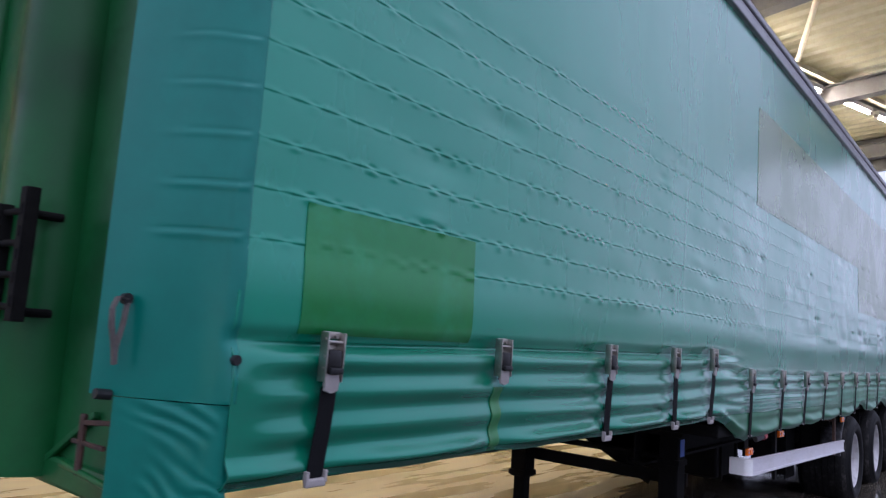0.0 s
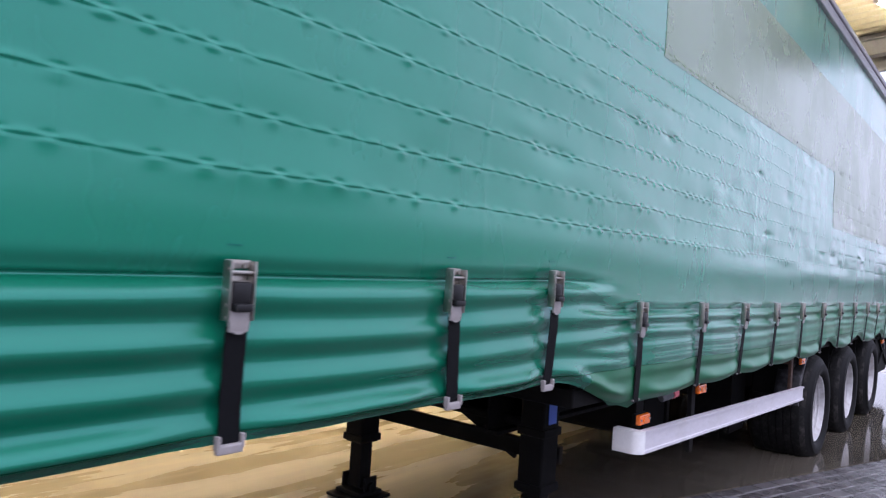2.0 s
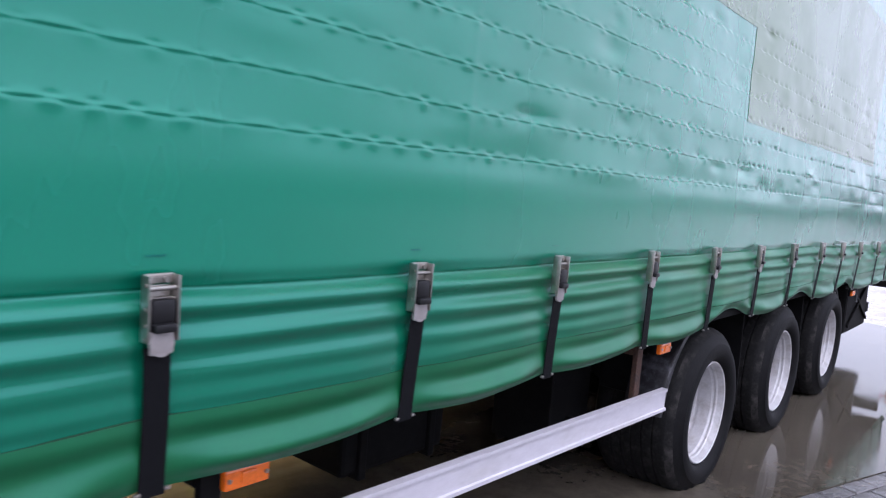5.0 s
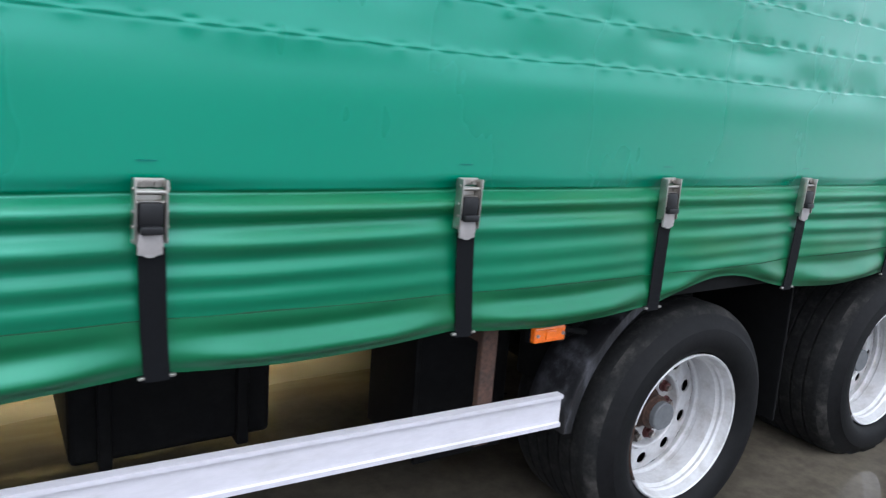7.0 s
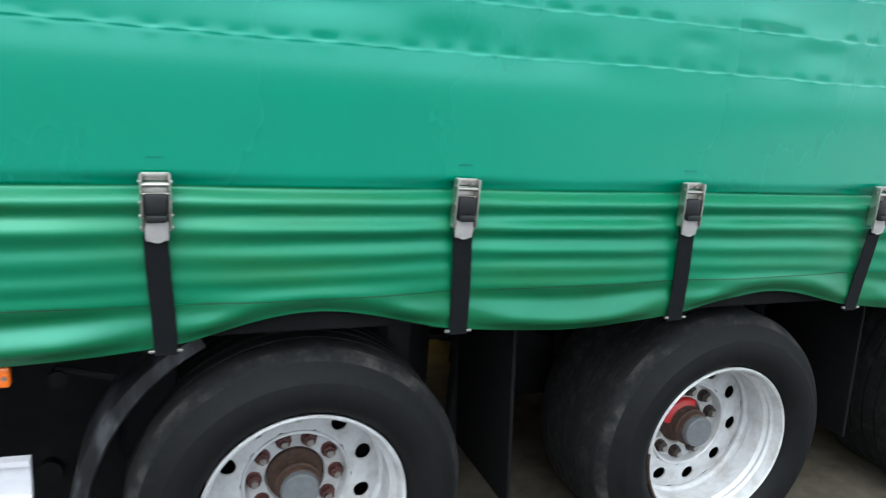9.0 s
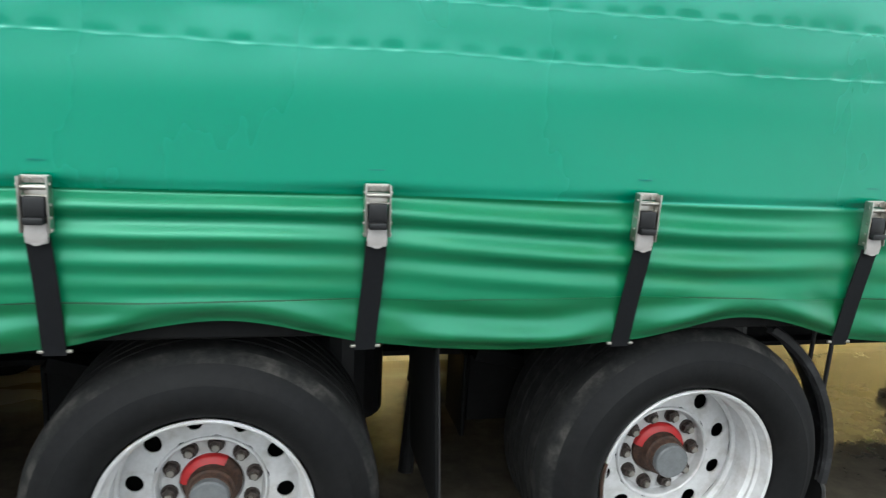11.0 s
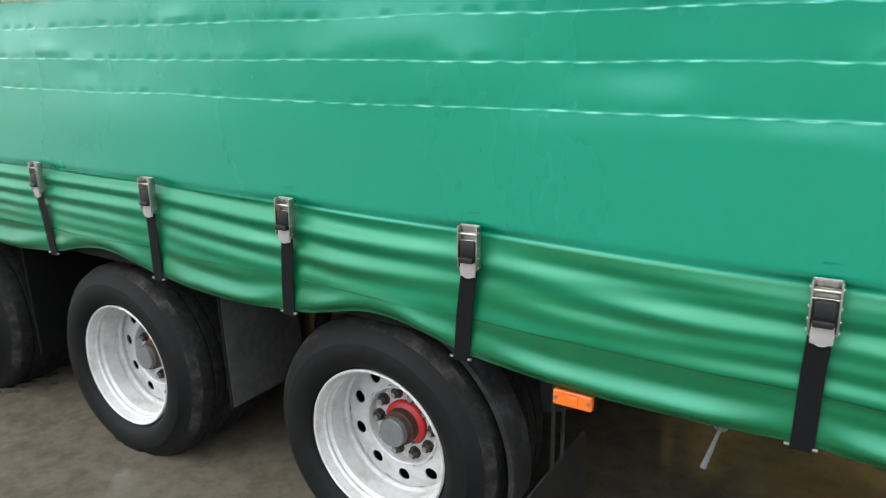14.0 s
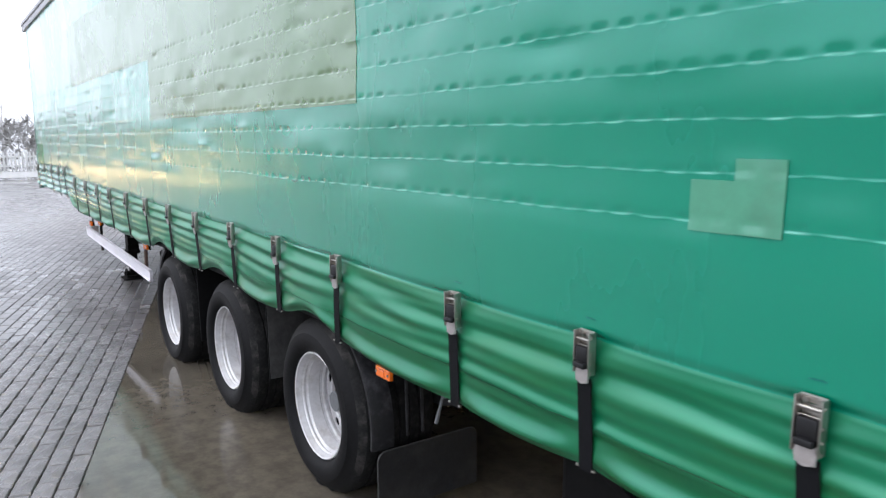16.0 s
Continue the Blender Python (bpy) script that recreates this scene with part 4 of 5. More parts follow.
rod(pb, (7.28, 0.14, 0.785), (7.40, 0.14, 0.755), 0.010, 10)
rod(pb, (7.285, 0.12, 0.765), (7.285, 0.16, 0.765), 0.020, 12)
part("mudguard_bracket", pb, CHASSIS, trailer, "dirty bracket of the mudguard with a dark filler block")
for x_, z0_, z1_ in ((WHEEL_X[0] + 0.56, 0.27, 0.86), (WHEEL_X[1] + 0.56, 0.34, 0.88)):
    fb = bmesh.new()
    box(fb, (x_, 0.09, z0_), (x_ + 0.012, 0.50, z1_), 0.004)
    bmesh.ops.rotate(fb, cent=(x_, 0.1, z1_), matrix=Matrix.Rotation(radians(-3), 3, "Y"), verts=fb.verts)
    flap_ = part("mud_flap", fb, CHASSIS, trailer, "black rubber mud flap")
    if 9 < x_ < 10.5:
        # dust plus painted light: only the lit rear face is made paler
        db = bx((x_ + 0.013, 0.095, z0_ + 0.01), (x_ + 0.015, 0.495, z1_ - 0.01), 0.0)
        bmesh.ops.rotate(db, cent=(x_, 0.1, z1_), matrix=Matrix.Rotation(radians(-3), 3, "Y"), verts=db.verts)
        part("dust_coat", db, DUSTY, flap_, "dusty rear face of the flap, paler for the light on it")

# the last flap hangs lower, with rounded corners and a pale edge
fp = []
for cx_, cy_, a0_ in ((0.145, 0.305, 180), (0.605, 0.305, 90)):
    for k in range(6):
        a = radians(a0_ - 90 * k / 5)
        fp.append((cx_ + 0.045 * math.cos(a), cy_ + 0.045 * math.sin(a)))
fp += [(0.65, 0.06), (0.10, 0.06)]
fb = bmesh.new()
near_, off_ = [[fb.verts.new((x_, y_, z_)) for y_, z_ in fp] for x_ in (10.966, 10.980)]
fb.faces.new(near_)
fb.faces.new(off_[::-1])
for k in range(len(fp)):
    j = (k + 1) % len(fp)
    fb.faces.new((near_[k], near_[j], off_[j], off_[k]))
bmesh.ops.recalc_face_normals(fb, faces=fb.faces)
last_flap = part("mud_flap", fb, FLAP, trailer, "black rubber mud flap with rounded corners")
fe = bmesh.new()
for p, q in zip(fp[:12], fp[1:12]):
    rod(fe, (10.975, p[0], p[1]), (10.975, q[0], q[1]), 0.0035, 6)
rod(fe, (10.975, 0.10, 0.06), (10.975, *fp[0]), 0.0035, 6)
part("worn_edge", fe, DUSTY, last_flap, "pale edge")
for y_ in (0.22, 0.30):
    hs = bmesh.new()
    rod(hs, (11.02, y_, 0.80), (11.02, y_ + 0.01, 0.42), 0.007, 10)
    part("flap_stay", hs, DIRTY, trailer, "thin dirty stay over the flap")

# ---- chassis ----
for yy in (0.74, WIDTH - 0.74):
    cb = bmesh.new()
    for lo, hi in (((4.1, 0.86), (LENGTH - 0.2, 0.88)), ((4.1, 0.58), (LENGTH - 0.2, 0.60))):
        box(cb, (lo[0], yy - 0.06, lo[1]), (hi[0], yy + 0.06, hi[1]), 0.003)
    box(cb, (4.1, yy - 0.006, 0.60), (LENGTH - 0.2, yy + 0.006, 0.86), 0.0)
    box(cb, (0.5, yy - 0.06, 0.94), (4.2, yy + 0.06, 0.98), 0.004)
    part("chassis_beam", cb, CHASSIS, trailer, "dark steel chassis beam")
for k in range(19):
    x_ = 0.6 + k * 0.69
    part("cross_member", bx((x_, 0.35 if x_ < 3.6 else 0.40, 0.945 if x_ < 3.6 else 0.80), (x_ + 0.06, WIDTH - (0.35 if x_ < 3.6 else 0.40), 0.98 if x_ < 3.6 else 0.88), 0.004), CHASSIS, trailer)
# hanger of the foremost axle: folded plates under the chassis beam
hanger = part("axle_hanger", bx((7.01, 0.49, 0.24), (7.03, 0.81, 0.90), 0.004), CHASSIS, trailer, "black steel hanger of the foremost axle")
for y_ in (0.50, 0.785):
    part("side_plate", bx((7.033, y_, 0.20), (7.40, y_ + 0.015, 0.858), 0.004), CHASSIS, hanger)
part("top_plate", bx((7.033, 0.48, 0.862), (7.44, 0.82, 0.90), 0.005), CHASSIS, hanger)
pin = bmesh.new()
rod(pin, (7.20, 0.47, 0.34), (7.20, 0.83, 0.34), 0.035, 16)
part("pivot_pin", pin, CHASSIS, hanger)


def landing_leg(y):
    x, g = 4.23, -DROP
    lb = bmesh.new()
    box(lb, (x - 0.07, y - 0.065, 0.33), (x + 0.07, y + 0.065, 0.90), 0.008)
    box(lb, (x - 0.045, y - 0.045, g + 0.06), (x + 0.045, y + 0.045, 0.45), 0.006)
    for zz in (0.36, 0.62, 0.86):
        box(lb, (x - 0.08, y - 0.075, zz - 0.02), (x + 0.08, y + 0.075, zz + 0.02), 0.005)
    leg = part("landing_leg", lb, CHASSIS, trailer, "black folded-down landing leg")
    fb = bmesh.new()
    box(fb, (x - 0.13, y - 0.13, g + 0.003), (x + 0.13, y + 0.13, g + 0.022), 0.005)
    box(fb, (x - 0.09, y - 0.10, g + 0.022), (x + 0.09, y + 0.10, g + 0.05), 0.01)
    rod(fb, (x, y - 0.11, g + 0.075), (x, y + 0.11, g + 0.075), 0.028, 14)
    for sy in (-1, 1):
        box(fb, (x - 0.05, y + sy * 0.085 - 0.008, g + 0.03), (x + 0.05, y + sy * 0.085 + 0.008, g + 0.13), 0.006)
    part("foot_plate", fb, CHASSIS, leg)
    return leg


near_leg = landing_leg(0.53)
part("sticker", bx((4.301, 0.50, 0.66), (4.304, 0.56, 0.76), 0.0), BLUE, near_leg, "small blue sticker")
part("sticker", bx((4.195, 0.461, 0.66), (4.265, 0.464, 0.77), 0.0), BLUE, near_leg, "small blue sticker")
landing_leg(1.69)
hb = bmesh.new()
rod(hb, (4.23, 0.58, 0.64), (4.23, 1.64, 0.64), 0.022, 12)
part("leg_shaft", hb, CHASSIS, trailer)
# cross bar and diagonal strut between the legs, and the bracket of the near one
part("leg_cross_bar", bx((4.308, 0.46, 0.455), (4.345, 1.76, 0.541), 0.005), CHASSIS, trailer, "black steel bar across the landing legs")
hb = bmesh.new()
bar(hb, (4.36, 0.72, 0.455), (4.36, 1.60, 0.885), 0.02, 0.085)
part("leg_strut", hb, CHASSIS, trailer, "black diagonal strut between the landing legs")
hb = bmesh.new()
hb.faces.new([hb.verts.new((4.325, y_, z_)) for y_, z_ in ((0.60, 0.596), (0.815, 0.596), (0.965, 0.628), (1.35, 0.80), (1.35, 0.88), (0.60, 0.88))])
bmesh.ops.solidify(hb, geom=hb.faces[:], thickness=0.012)
bmesh.ops.recalc_face_normals(hb, faces=hb.faces)
part("leg_bracket", hb, CHASSIS, trailer, "black bracket plate of the landing leg")

# made-up box between the beams behind the legs, added to darken the view
pb = bmesh.new()
box(pb, (6.02, 0.82, 0.26), (6.64, 1.72, 0.60), 0.02)
slung = part("pallet_box", pb, CHASSIS, trailer, "black box added under the floor to hide the brightness behind")
for k in range(2):
    part("carrier_strap", bx((6.10 + 0.42 * k, 0.80, 0.24), (6.14 + 0.42 * k, 1.74, 0.86), 0.006), CHASSIS, slung)

# ---- side guard ----
gb = bmesh.new()
prof = [(0.0, 0.0), (0.0, 0.012), (0.008, 0.014), (0.008, 0.086), (0.0, 0.088), (0.0, 0.1), (0.028, 0.1), (0.028, 0.0)]
x0, x1, za, zb_ = 4.25, 7.235, 0.605, 0.520
ends = []
for xx, zz in ((x0 + 0.03, za), (x1, zb_)):
    ends.append([gb.verts.new((xx, 0.03 + p, zz + q)) for p, q in prof])
for k in range(len(prof)):
    j = (k + 1) % len(prof)
    gb.faces.new((ends[0][k], ends[1][k], ends[1][j], ends[0][j]))
gb.faces.new(ends[1])
gb.faces.new(ends[0][::-1])
bmesh.ops.recalc_face_normals(gb, faces=gb.faces)
guard = part("side_guard", gb, ALU, trailer, "white aluminium side guard rail")
eb = bmesh.new()
cx = x0 + 0.031
ring_p = []
for k in range(9):
    a = math.pi / 2 * k / 8
    ring_p.append((cx - 0.05 * math.sin(a), 0.03 + 0.05 * (1 - math.cos(a))))
lo_ = [eb.verts.new((px, py, za)) for px, py in ring_p] + [eb.verts.new((cx - 0.05, 0.16, za)), eb.verts.new((cx, 0.16, za))]
hi_ = [eb.verts.new((v.co.x, v.co.y, za + 0.1)) for v in lo_]
for k in range(len(lo_)):
    j = (k + 1) % len(lo_)
    eb.faces.new((lo_[k], lo_[j], hi_[j], hi_[k]))
eb.faces.new(hi_)
eb.faces.new(lo_[::-1])
bmesh.ops.recalc_face_normals(eb, faces=eb.faces)
smooth(part("guard_end_cap", eb, WHITE, guard, "rounded white end cap"), 50)
for x_ in (4.92, 6.95):
    pb = bmesh.new()
    box(pb, (x_, 0.062, 0.50), (x_ + 0.05, 0.085, 0.88), 0.003)
    box(pb, (x_, 0.085, 0.80), (x_ + 0.05, 0.60, 0.86), 0.003)
    part("guard_post", pb, CHASSIS if x_ < 6 else RUST, guard, "dark rusty steel post")


# far side added by symmetry: dark shapes that block light under the floor
part("far_guard", bx((5.3, WIDTH - 0.06, 0.52), (7.25, WIDTH - 0.03, 0.62), 0.004), RAIL, trailer, "aluminium guard rail on the far side")
for x_ in (WHEEL_X[0] - 0.56, WHEEL_X[0] + 0.56, WHEEL_X[1] + 0.56, WHEEL_X[2] + 0.53):
    part("far_flap", bx((x_, WIDTH - 0.5, 0.25), (x_ + 0.012, WIDTH - 0.08, 0.88), 0.003), CHASSIS, trailer)


# ---- lamps ----
def marker(x, y, z, lens=AMBER):
    hb = bmesh.new()
    box(hb, (x - 0.058, y + 0.012, z - 0.026), (x + 0.058, y + 0.03, z + 0.026), 0.004)
    box(hb, (x - 0.04, y + 0.02, z + 0.02), (x + 0.04, y + 0.028, z + 0.10), 0.002)
    lamp = part("marker_lamp", hb, CHASSIS, trailer, "amber side marker lamp")
    lb = bmesh.new()
    box(lb, (x - 0.056, y - 0.008, z - 0.023), (x + 0.056, y + 0.014, z + 0.023), 0.006)
    box(lb, (x - 0.018, y - 0.012, z - 0.014), (x + 0.018, y - 0.006, z + 0.014), 0.003)
    part("lens", lb, lens, lamp)
    for sx in (-1, 1):
        sb = bmesh.new()
        rod(sb, (x + sx * 0.046, y - 0.006, z), (x + sx * 0.046, y - 0.012, z), 0.005, 8)
        part("screw", sb, STEEL, lamp)


marker(4.345, 0.07, 0.742)
marker(5.02, 0.05, 0.815)
marker(7.155, 0.035, 0.816)
marker(11.15, 0.035, 0.783)

# ---- rear end: cage, lever, bumper ----
cb = bmesh.new()
box(cb, (11.98, 0.22, 0.28), (13.05, 0.70, 0.84), 0.03)
cage = part("tool_box", cb, CHASSIS, trailer, "black tool box with crossed ribs")
xb = bmesh.new()
bar(xb, (12.05, 0.205, 0.36), (12.98, 0.205, 0.78), 0.02, 0.03)
bar(xb, (12.05, 0.205, 0.78), (12.98, 0.205, 0.36), 0.02, 0.03)
part("rib", xb, CHASSIS, cage)
lb = bmesh.new()
rod(lb, (11.52, 0.07, 0.79), (11.49, 0.06, 0.675), 0.004, 10, 0.008)
rod(lb, (11.52, 0.07, 0.795), (11.52, 0.16, 0.795), 0.018, 12)
part("valve_lever", lb, HUBGREY, trailer, "grey metal lever under the curtain")
rb_ = bmesh.new()
box(rb_, (LENGTH - 0.35, 0.26, 0.38), (LENGTH - 0.22, WIDTH - 0.26, 0.49), 0.01)
for yy in (0.72, WIDTH - 0.72):
    box(rb_, (LENGTH - 0.33, yy - 0.04, 0.47), (LENGTH - 0.24, yy + 0.04, 0.88), 0.006)
part("rear_bumper", rb_, CHASSIS, trailer, "black rear underrun bumper")
for yy in (0.06, WIDTH - 0.46):
    tb = bmesh.new()
    box(tb, (LENGTH - 0.06, yy, 0.66), (LENGTH + 0.01, yy + 0.40, 0.80), 0.01)
    lampb = part("tail_lamp", tb, BLACK, trailer)
    part("lens", bx((LENGTH + 0.008, yy + 0.02, 0.675), (LENGTH + 0.02, yy + 0.38, 0.785), 0.005), REDLENS, lampb)
ob_ = bmesh.new()
rod(ob_, (LENGTH - 0.05, 0.06, 0.62), (LENGTH - 0.05, -0.02, 0.60), 0.02, 12)
box(ob_, (LENGTH - 0.10, -0.05, 0.55), (LENGTH, 0.0, 0.66), 0.012)
part("outline_lamp", ob_, REDLENS, trailer, "small red outline lamp")

# small fittings seen below the gooseneck
pb = bmesh.new()
rod(pb, (4.735, 0.10, 0.81), (4.762, 0.091, 0.819), 0.026, 18)
rod(pb, (4.762, 0.091, 0.819), (4.776, 0.086, 0.824), 0.026, 18, 0.012)
part("coupling_cap", pb, PINK, trailer, "small pink hose cap")
pb = bmesh.new()
rod(pb, (4.68, 0.13, 0.79), (4.735, 0.10, 0.81), 0.022, 14)
part("coupling", pb, HUBGREY, trailer, "grey hose coupling")
fl = bmesh.new()
edge_ = [(3.62, 0.965), (3.70, 0.935), (3.80, 0.90), (3.86, 0.868), (3.95, 0.858), (4.04, 0.838), (4.12, 0.852), (4.30, 0.850), (4.48, 0.846), (4.62, 0.862), (4.70, 0.885)]
lo_ = [fl.verts.new((x, 0.016, z)) for x, z in edge_]
hi_ = [fl.verts.new((x, 0.012, 1.0)) for x, z in edge_]
for k in range(len(edge_) - 1):
    fl.faces.new((lo_[k], lo_[k + 1], hi_[k + 1], hi_[k]))
bmesh.ops.solidify(fl, geom=fl.faces[:], thickness=0.004)
part("inner_flap", fl, TARP_HEM, trailer, "green flap behind the hem")

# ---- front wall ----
# it stands back behind the rounded corner, scaled about the camera's first position
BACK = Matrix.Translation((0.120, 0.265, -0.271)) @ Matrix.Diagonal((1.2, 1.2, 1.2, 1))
fw = bmesh.new()
box(fw, (0.20, 0.02, 0.98), (0.24, 1.66, 3.09), 0.006)
front = part("front_wall", fw, GREEN, trailer, "dark green ribbed front wall")

for yy, r_ in ((0.06, 0.035), (0.52, 0.13), (1.10, 0.05), (1.62, 0.035)):
    fb = bmesh.new()
    rod(fb, (0.20, yy, 0.98), (0.20, yy, 3.09), r_, 28)
    smooth(part("front_column", fb, GREEN, front))
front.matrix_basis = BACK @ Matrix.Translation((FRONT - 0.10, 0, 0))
part("front_sill", bx((0.185, 0.05, 0.965), (0.26, 1.66, 1.03), 0.01), GREEN, front)
bb_ = bmesh.new()
bar(bb_, (0.19, 0.45, 0.985), (0.19, 0.19, 1.14), 0.014, 0.014, 0.003)
part("front_strut", bb_, GREEN, front)
for k in range(13):
    z_ = 1.335 + k * 0.1445
    hb = bmesh.new()
    rod(hb, (0.20, 0.14, z_), (0.145, 0.125, z_ - 0.004), 0.005, 8)
    rod(hb, (0.145, 0.125, z_ - 0.004), (0.14, 0.12, z_ + 0.014), 0.004, 8)
    part("lashing_hook", hb, CHASSIS, front)
rk = bmesh.new()
for yy, top_ in ((0.345, 1.61), (0.48, 1.58)):
    box(rk, (0.050, yy - 0.016, 1.32), (0.055, yy + 0.016, top_), 0.002)
    box(rk, (0.055, yy - 0.016, 1.32), (0.080, yy - 0.011, top_), 0.002)
    for k in range(5):
        box(rk, (0.047, yy - 0.008, 1.35 + 0.05 * k), (0.051, yy + 0.008, 1.375 + 0.05 * k), 0.002)
for k in range(4):
    rod(rk, (0.065, 0.35, 1.35 + 0.07 * k), (0.065, 0.50, 1.35 + 0.07 * k), 0.008, 10)
rod(rk, (0.07, 0.40, 1.34), (0.16, 0.40, 1.34), 0.010, 10)
rod(rk, (0.07, 0.40, 1.56), (0.16, 0.40, 1.56), 0.010, 10)
part("hose_rack", rk, CHASSIS, front, "perforated dark steel rack")
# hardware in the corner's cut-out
# scaled 1.16 times about the camera's first position
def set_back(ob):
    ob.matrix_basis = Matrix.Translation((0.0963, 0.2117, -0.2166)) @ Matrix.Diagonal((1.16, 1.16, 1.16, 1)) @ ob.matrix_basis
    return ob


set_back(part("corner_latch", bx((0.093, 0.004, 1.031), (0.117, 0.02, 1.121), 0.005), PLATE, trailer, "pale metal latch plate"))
lb = bmesh.new()
rod(lb, (0.052, 0.012, 1.203), (0.082, 0.012, 1.200), 0.010, 12)
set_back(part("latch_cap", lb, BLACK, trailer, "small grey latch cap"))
lb = bmesh.new()
box(lb, (0.094, 0.128, 1.03), (0.104, 0.146, 1.15), 0.003)
bar(lb, (0.10, 0.14, 1.132), (0.10, 0.02, 1.145), 0.010, 0.010, 0.002)
bar(lb, (0.10, 0.175, 1.093), (0.10, 0.045, 1.094), 0.009, 0.009, 0.002)
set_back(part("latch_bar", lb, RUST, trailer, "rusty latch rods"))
lb = bmesh.new()
rod(lb, (0.10, 0.21, 1.042), (0.10, 0.012, 1.028), 0.007, 10)
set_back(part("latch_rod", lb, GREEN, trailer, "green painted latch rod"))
sb = bmesh.new()
pts = [(0.120, -0.02, 1.378), (0.096, -0.028, 1.382), (0.087, -0.030, 1.36), (0.089, -0.030, 1.33), (0.100, -0.026, 1.288), (0.104, -0.026, 1.258), (0.104, -0.024, 1.288), (0.114, -0.022, 1.33), (0.119, -0.02, 1.372)]
prev_ = None
for p in pts:
    ring_ = [sb.verts.new((p[0] - 0.0035, p[1] - 0.004, p[2])), sb.verts.new((p[0] - 0.0035, p[1] + 0.008, p[2])), sb.verts.new((p[0] + 0.0025, p[1] + 0.008, p[2] + 0.002)), sb.verts.new((p[0] + 0.0025, p[1] - 0.004, p[2] + 0.002))]
    if prev_:
        for k in range(4):
            sb.faces.new((prev_[k], prev_[(k + 1) % 4], ring_[(k + 1) % 4], ring_[k]))
    prev_ = ring_
bmesh.ops.recalc_face_normals(sb, faces=sb.faces)
loop_ = part("strap_loop", sb, WEBGREY, trailer, "grey webbing loop")
loop_.location.x = FRONT - 0.10
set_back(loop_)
for x_, z_ in ((0.372, 1.270), (0.178, 1.005), (0.117, 1.380)):
    yb = bmesh.new()
    rod(yb, (x_, -0.010, z_), (x_, -0.022, z_), 0.011, 16)
    eye_ = part("eyelet", yb, BLACK, trailer)
    eye_.location.x = FRONT - 0.10
    if x_ < 0.3:
        set_back(eye_)

# ---- ground, slab, pavers ----
g = bmesh.new()
bmesh.ops.create_grid(g, x_segments=8, y_segments=8, size=2500)
g.transform(Matrix.Translation((0, 0, -0.03)))
tagged(part("ground", g, GROUND, None), "wet grey paved yard reaching the horizon", "ground", kind="structure")
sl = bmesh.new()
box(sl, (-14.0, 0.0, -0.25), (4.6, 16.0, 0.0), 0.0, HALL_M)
tagged(part("floor", sl, CONCRETE, None), "wet muddy concrete floor slab with puddles, trailer's shade painted in", "floor", kind="structure")

ap = bmesh.new()
box(ap, (4.604, -10.0, -0.25), (45.0, 30.0, -0.002), 0.0, HALL_M)
tagged(part("apron", ap, APRON, None), "wet concrete apron outside the hall's gable, sky glare in its pale colour", "ground", kind="structure")

pavement = thing("pavement", "wet grey block paving in staggered courses", "pavement", kind="structure")
PL, PW, GAP = 0.21, 0.107, 0.0055


def paver_faces(l, w, h):
    b, c = 0.006, 0.005
    v = [(-l / 2, -w / 2, -h), (l / 2, -w / 2, -h), (l / 2, w / 2, -h), (-l / 2, w / 2, -h),
         (-l / 2, -w / 2, -c), (l / 2, -w / 2, -c), (l / 2, w / 2, -c), (-l / 2, w / 2, -c),
         (-l / 2 + b, -w / 2 + b, 0), (l / 2 - b, -w / 2 + b, 0), (l / 2 - b, w / 2 - b, 0), (-l / 2 + b, w / 2 - b, 0)]
    f = [(8, 9, 10, 11)]
    for k in range(4):
        j = (k + 1) % 4
        f += [(4 + k, 4 + j, 8 + j, 8 + k), (k, j, 4 + j, 4 + k)]
    return v, f


PV, PF = paver_faces(PL - GAP, PW - GAP, 0.028)
paver_me = bpy.data.meshes.new("paver")
paver_me.from_pydata(PV, [], PF)
paver_me.materials.append(PAVER)
rng = np.random.RandomState(8)
singles, rest_v, rest_f = 0, [], []
for r in range(110):
    vv = -PW / 2 - r * PW - 0.004
    for c in range(-95, 40):
        uu = (c + 0.5 * (r % 2)) * PL
        p = HALL_M @ Vector((uu, vv, 0))
        if not (-14 < p.x < 14 and -6 < p.y < 8 and uu < 4.48):
            continue
        dz, tilt = rng.uniform(-0.004, 0.001), rng.uniform(-0.6, 0.6)
        m = HALL_M @ pose(uu, vv, dz, tilt, rng.uniform(-0.4, 0.4), rng.uniform(-0.7, 0.7))
        if singles < 300 and -3.2 < uu < 0.3 and r < 17:
            share("paver", paver_me, pavement, m)
            singles += 1
        else:
            b0 = len(rest_v)
            rest_v += [tuple(m @ Vector(v)) for v in PV]
            rest_f += [tuple(b0 + i for i in f) for f in PF]
ob = raw("paver_field", rest_v, rest_f, PAVER, pavement)
ob["kind"] = "stuff"

# ---- hall ----
ROOF_Z, U0, U1, V0, V1 = 5.45, -13.5, 3.9, -0.2, 13.0


def hall_part(name, bm, material, parent=None, label=""):
    bm.transform(HALL_M)
    return part(name, bm, material, parent, label)


rv, rf = [], []
pitch_, depth_ = 0.25, 0.045
prof = []
u = U0
while u < U1:
    prof += [(u, 0), (u + 0.09, 0), (u + 0.125, depth_), (u + 0.215, depth_)]
    u += pitch_
for uu, dz in prof:
    for vv in (V0, V1):
        rv.append(tuple(HALL_M @ Vector((uu, vv, ROOF_Z + dz + 0.02 * (vv - V0)))))
for k in range(len(prof) - 1):
    rf.append((2 * k, 2 * k + 1, 2 * k + 3, 2 * k + 2))
n0 = len(rv)
rv += [(x, y, z + 0.02) for x, y, z in rv]
rf += [tuple(n0 + i for i in reversed(f)) for f in rf]
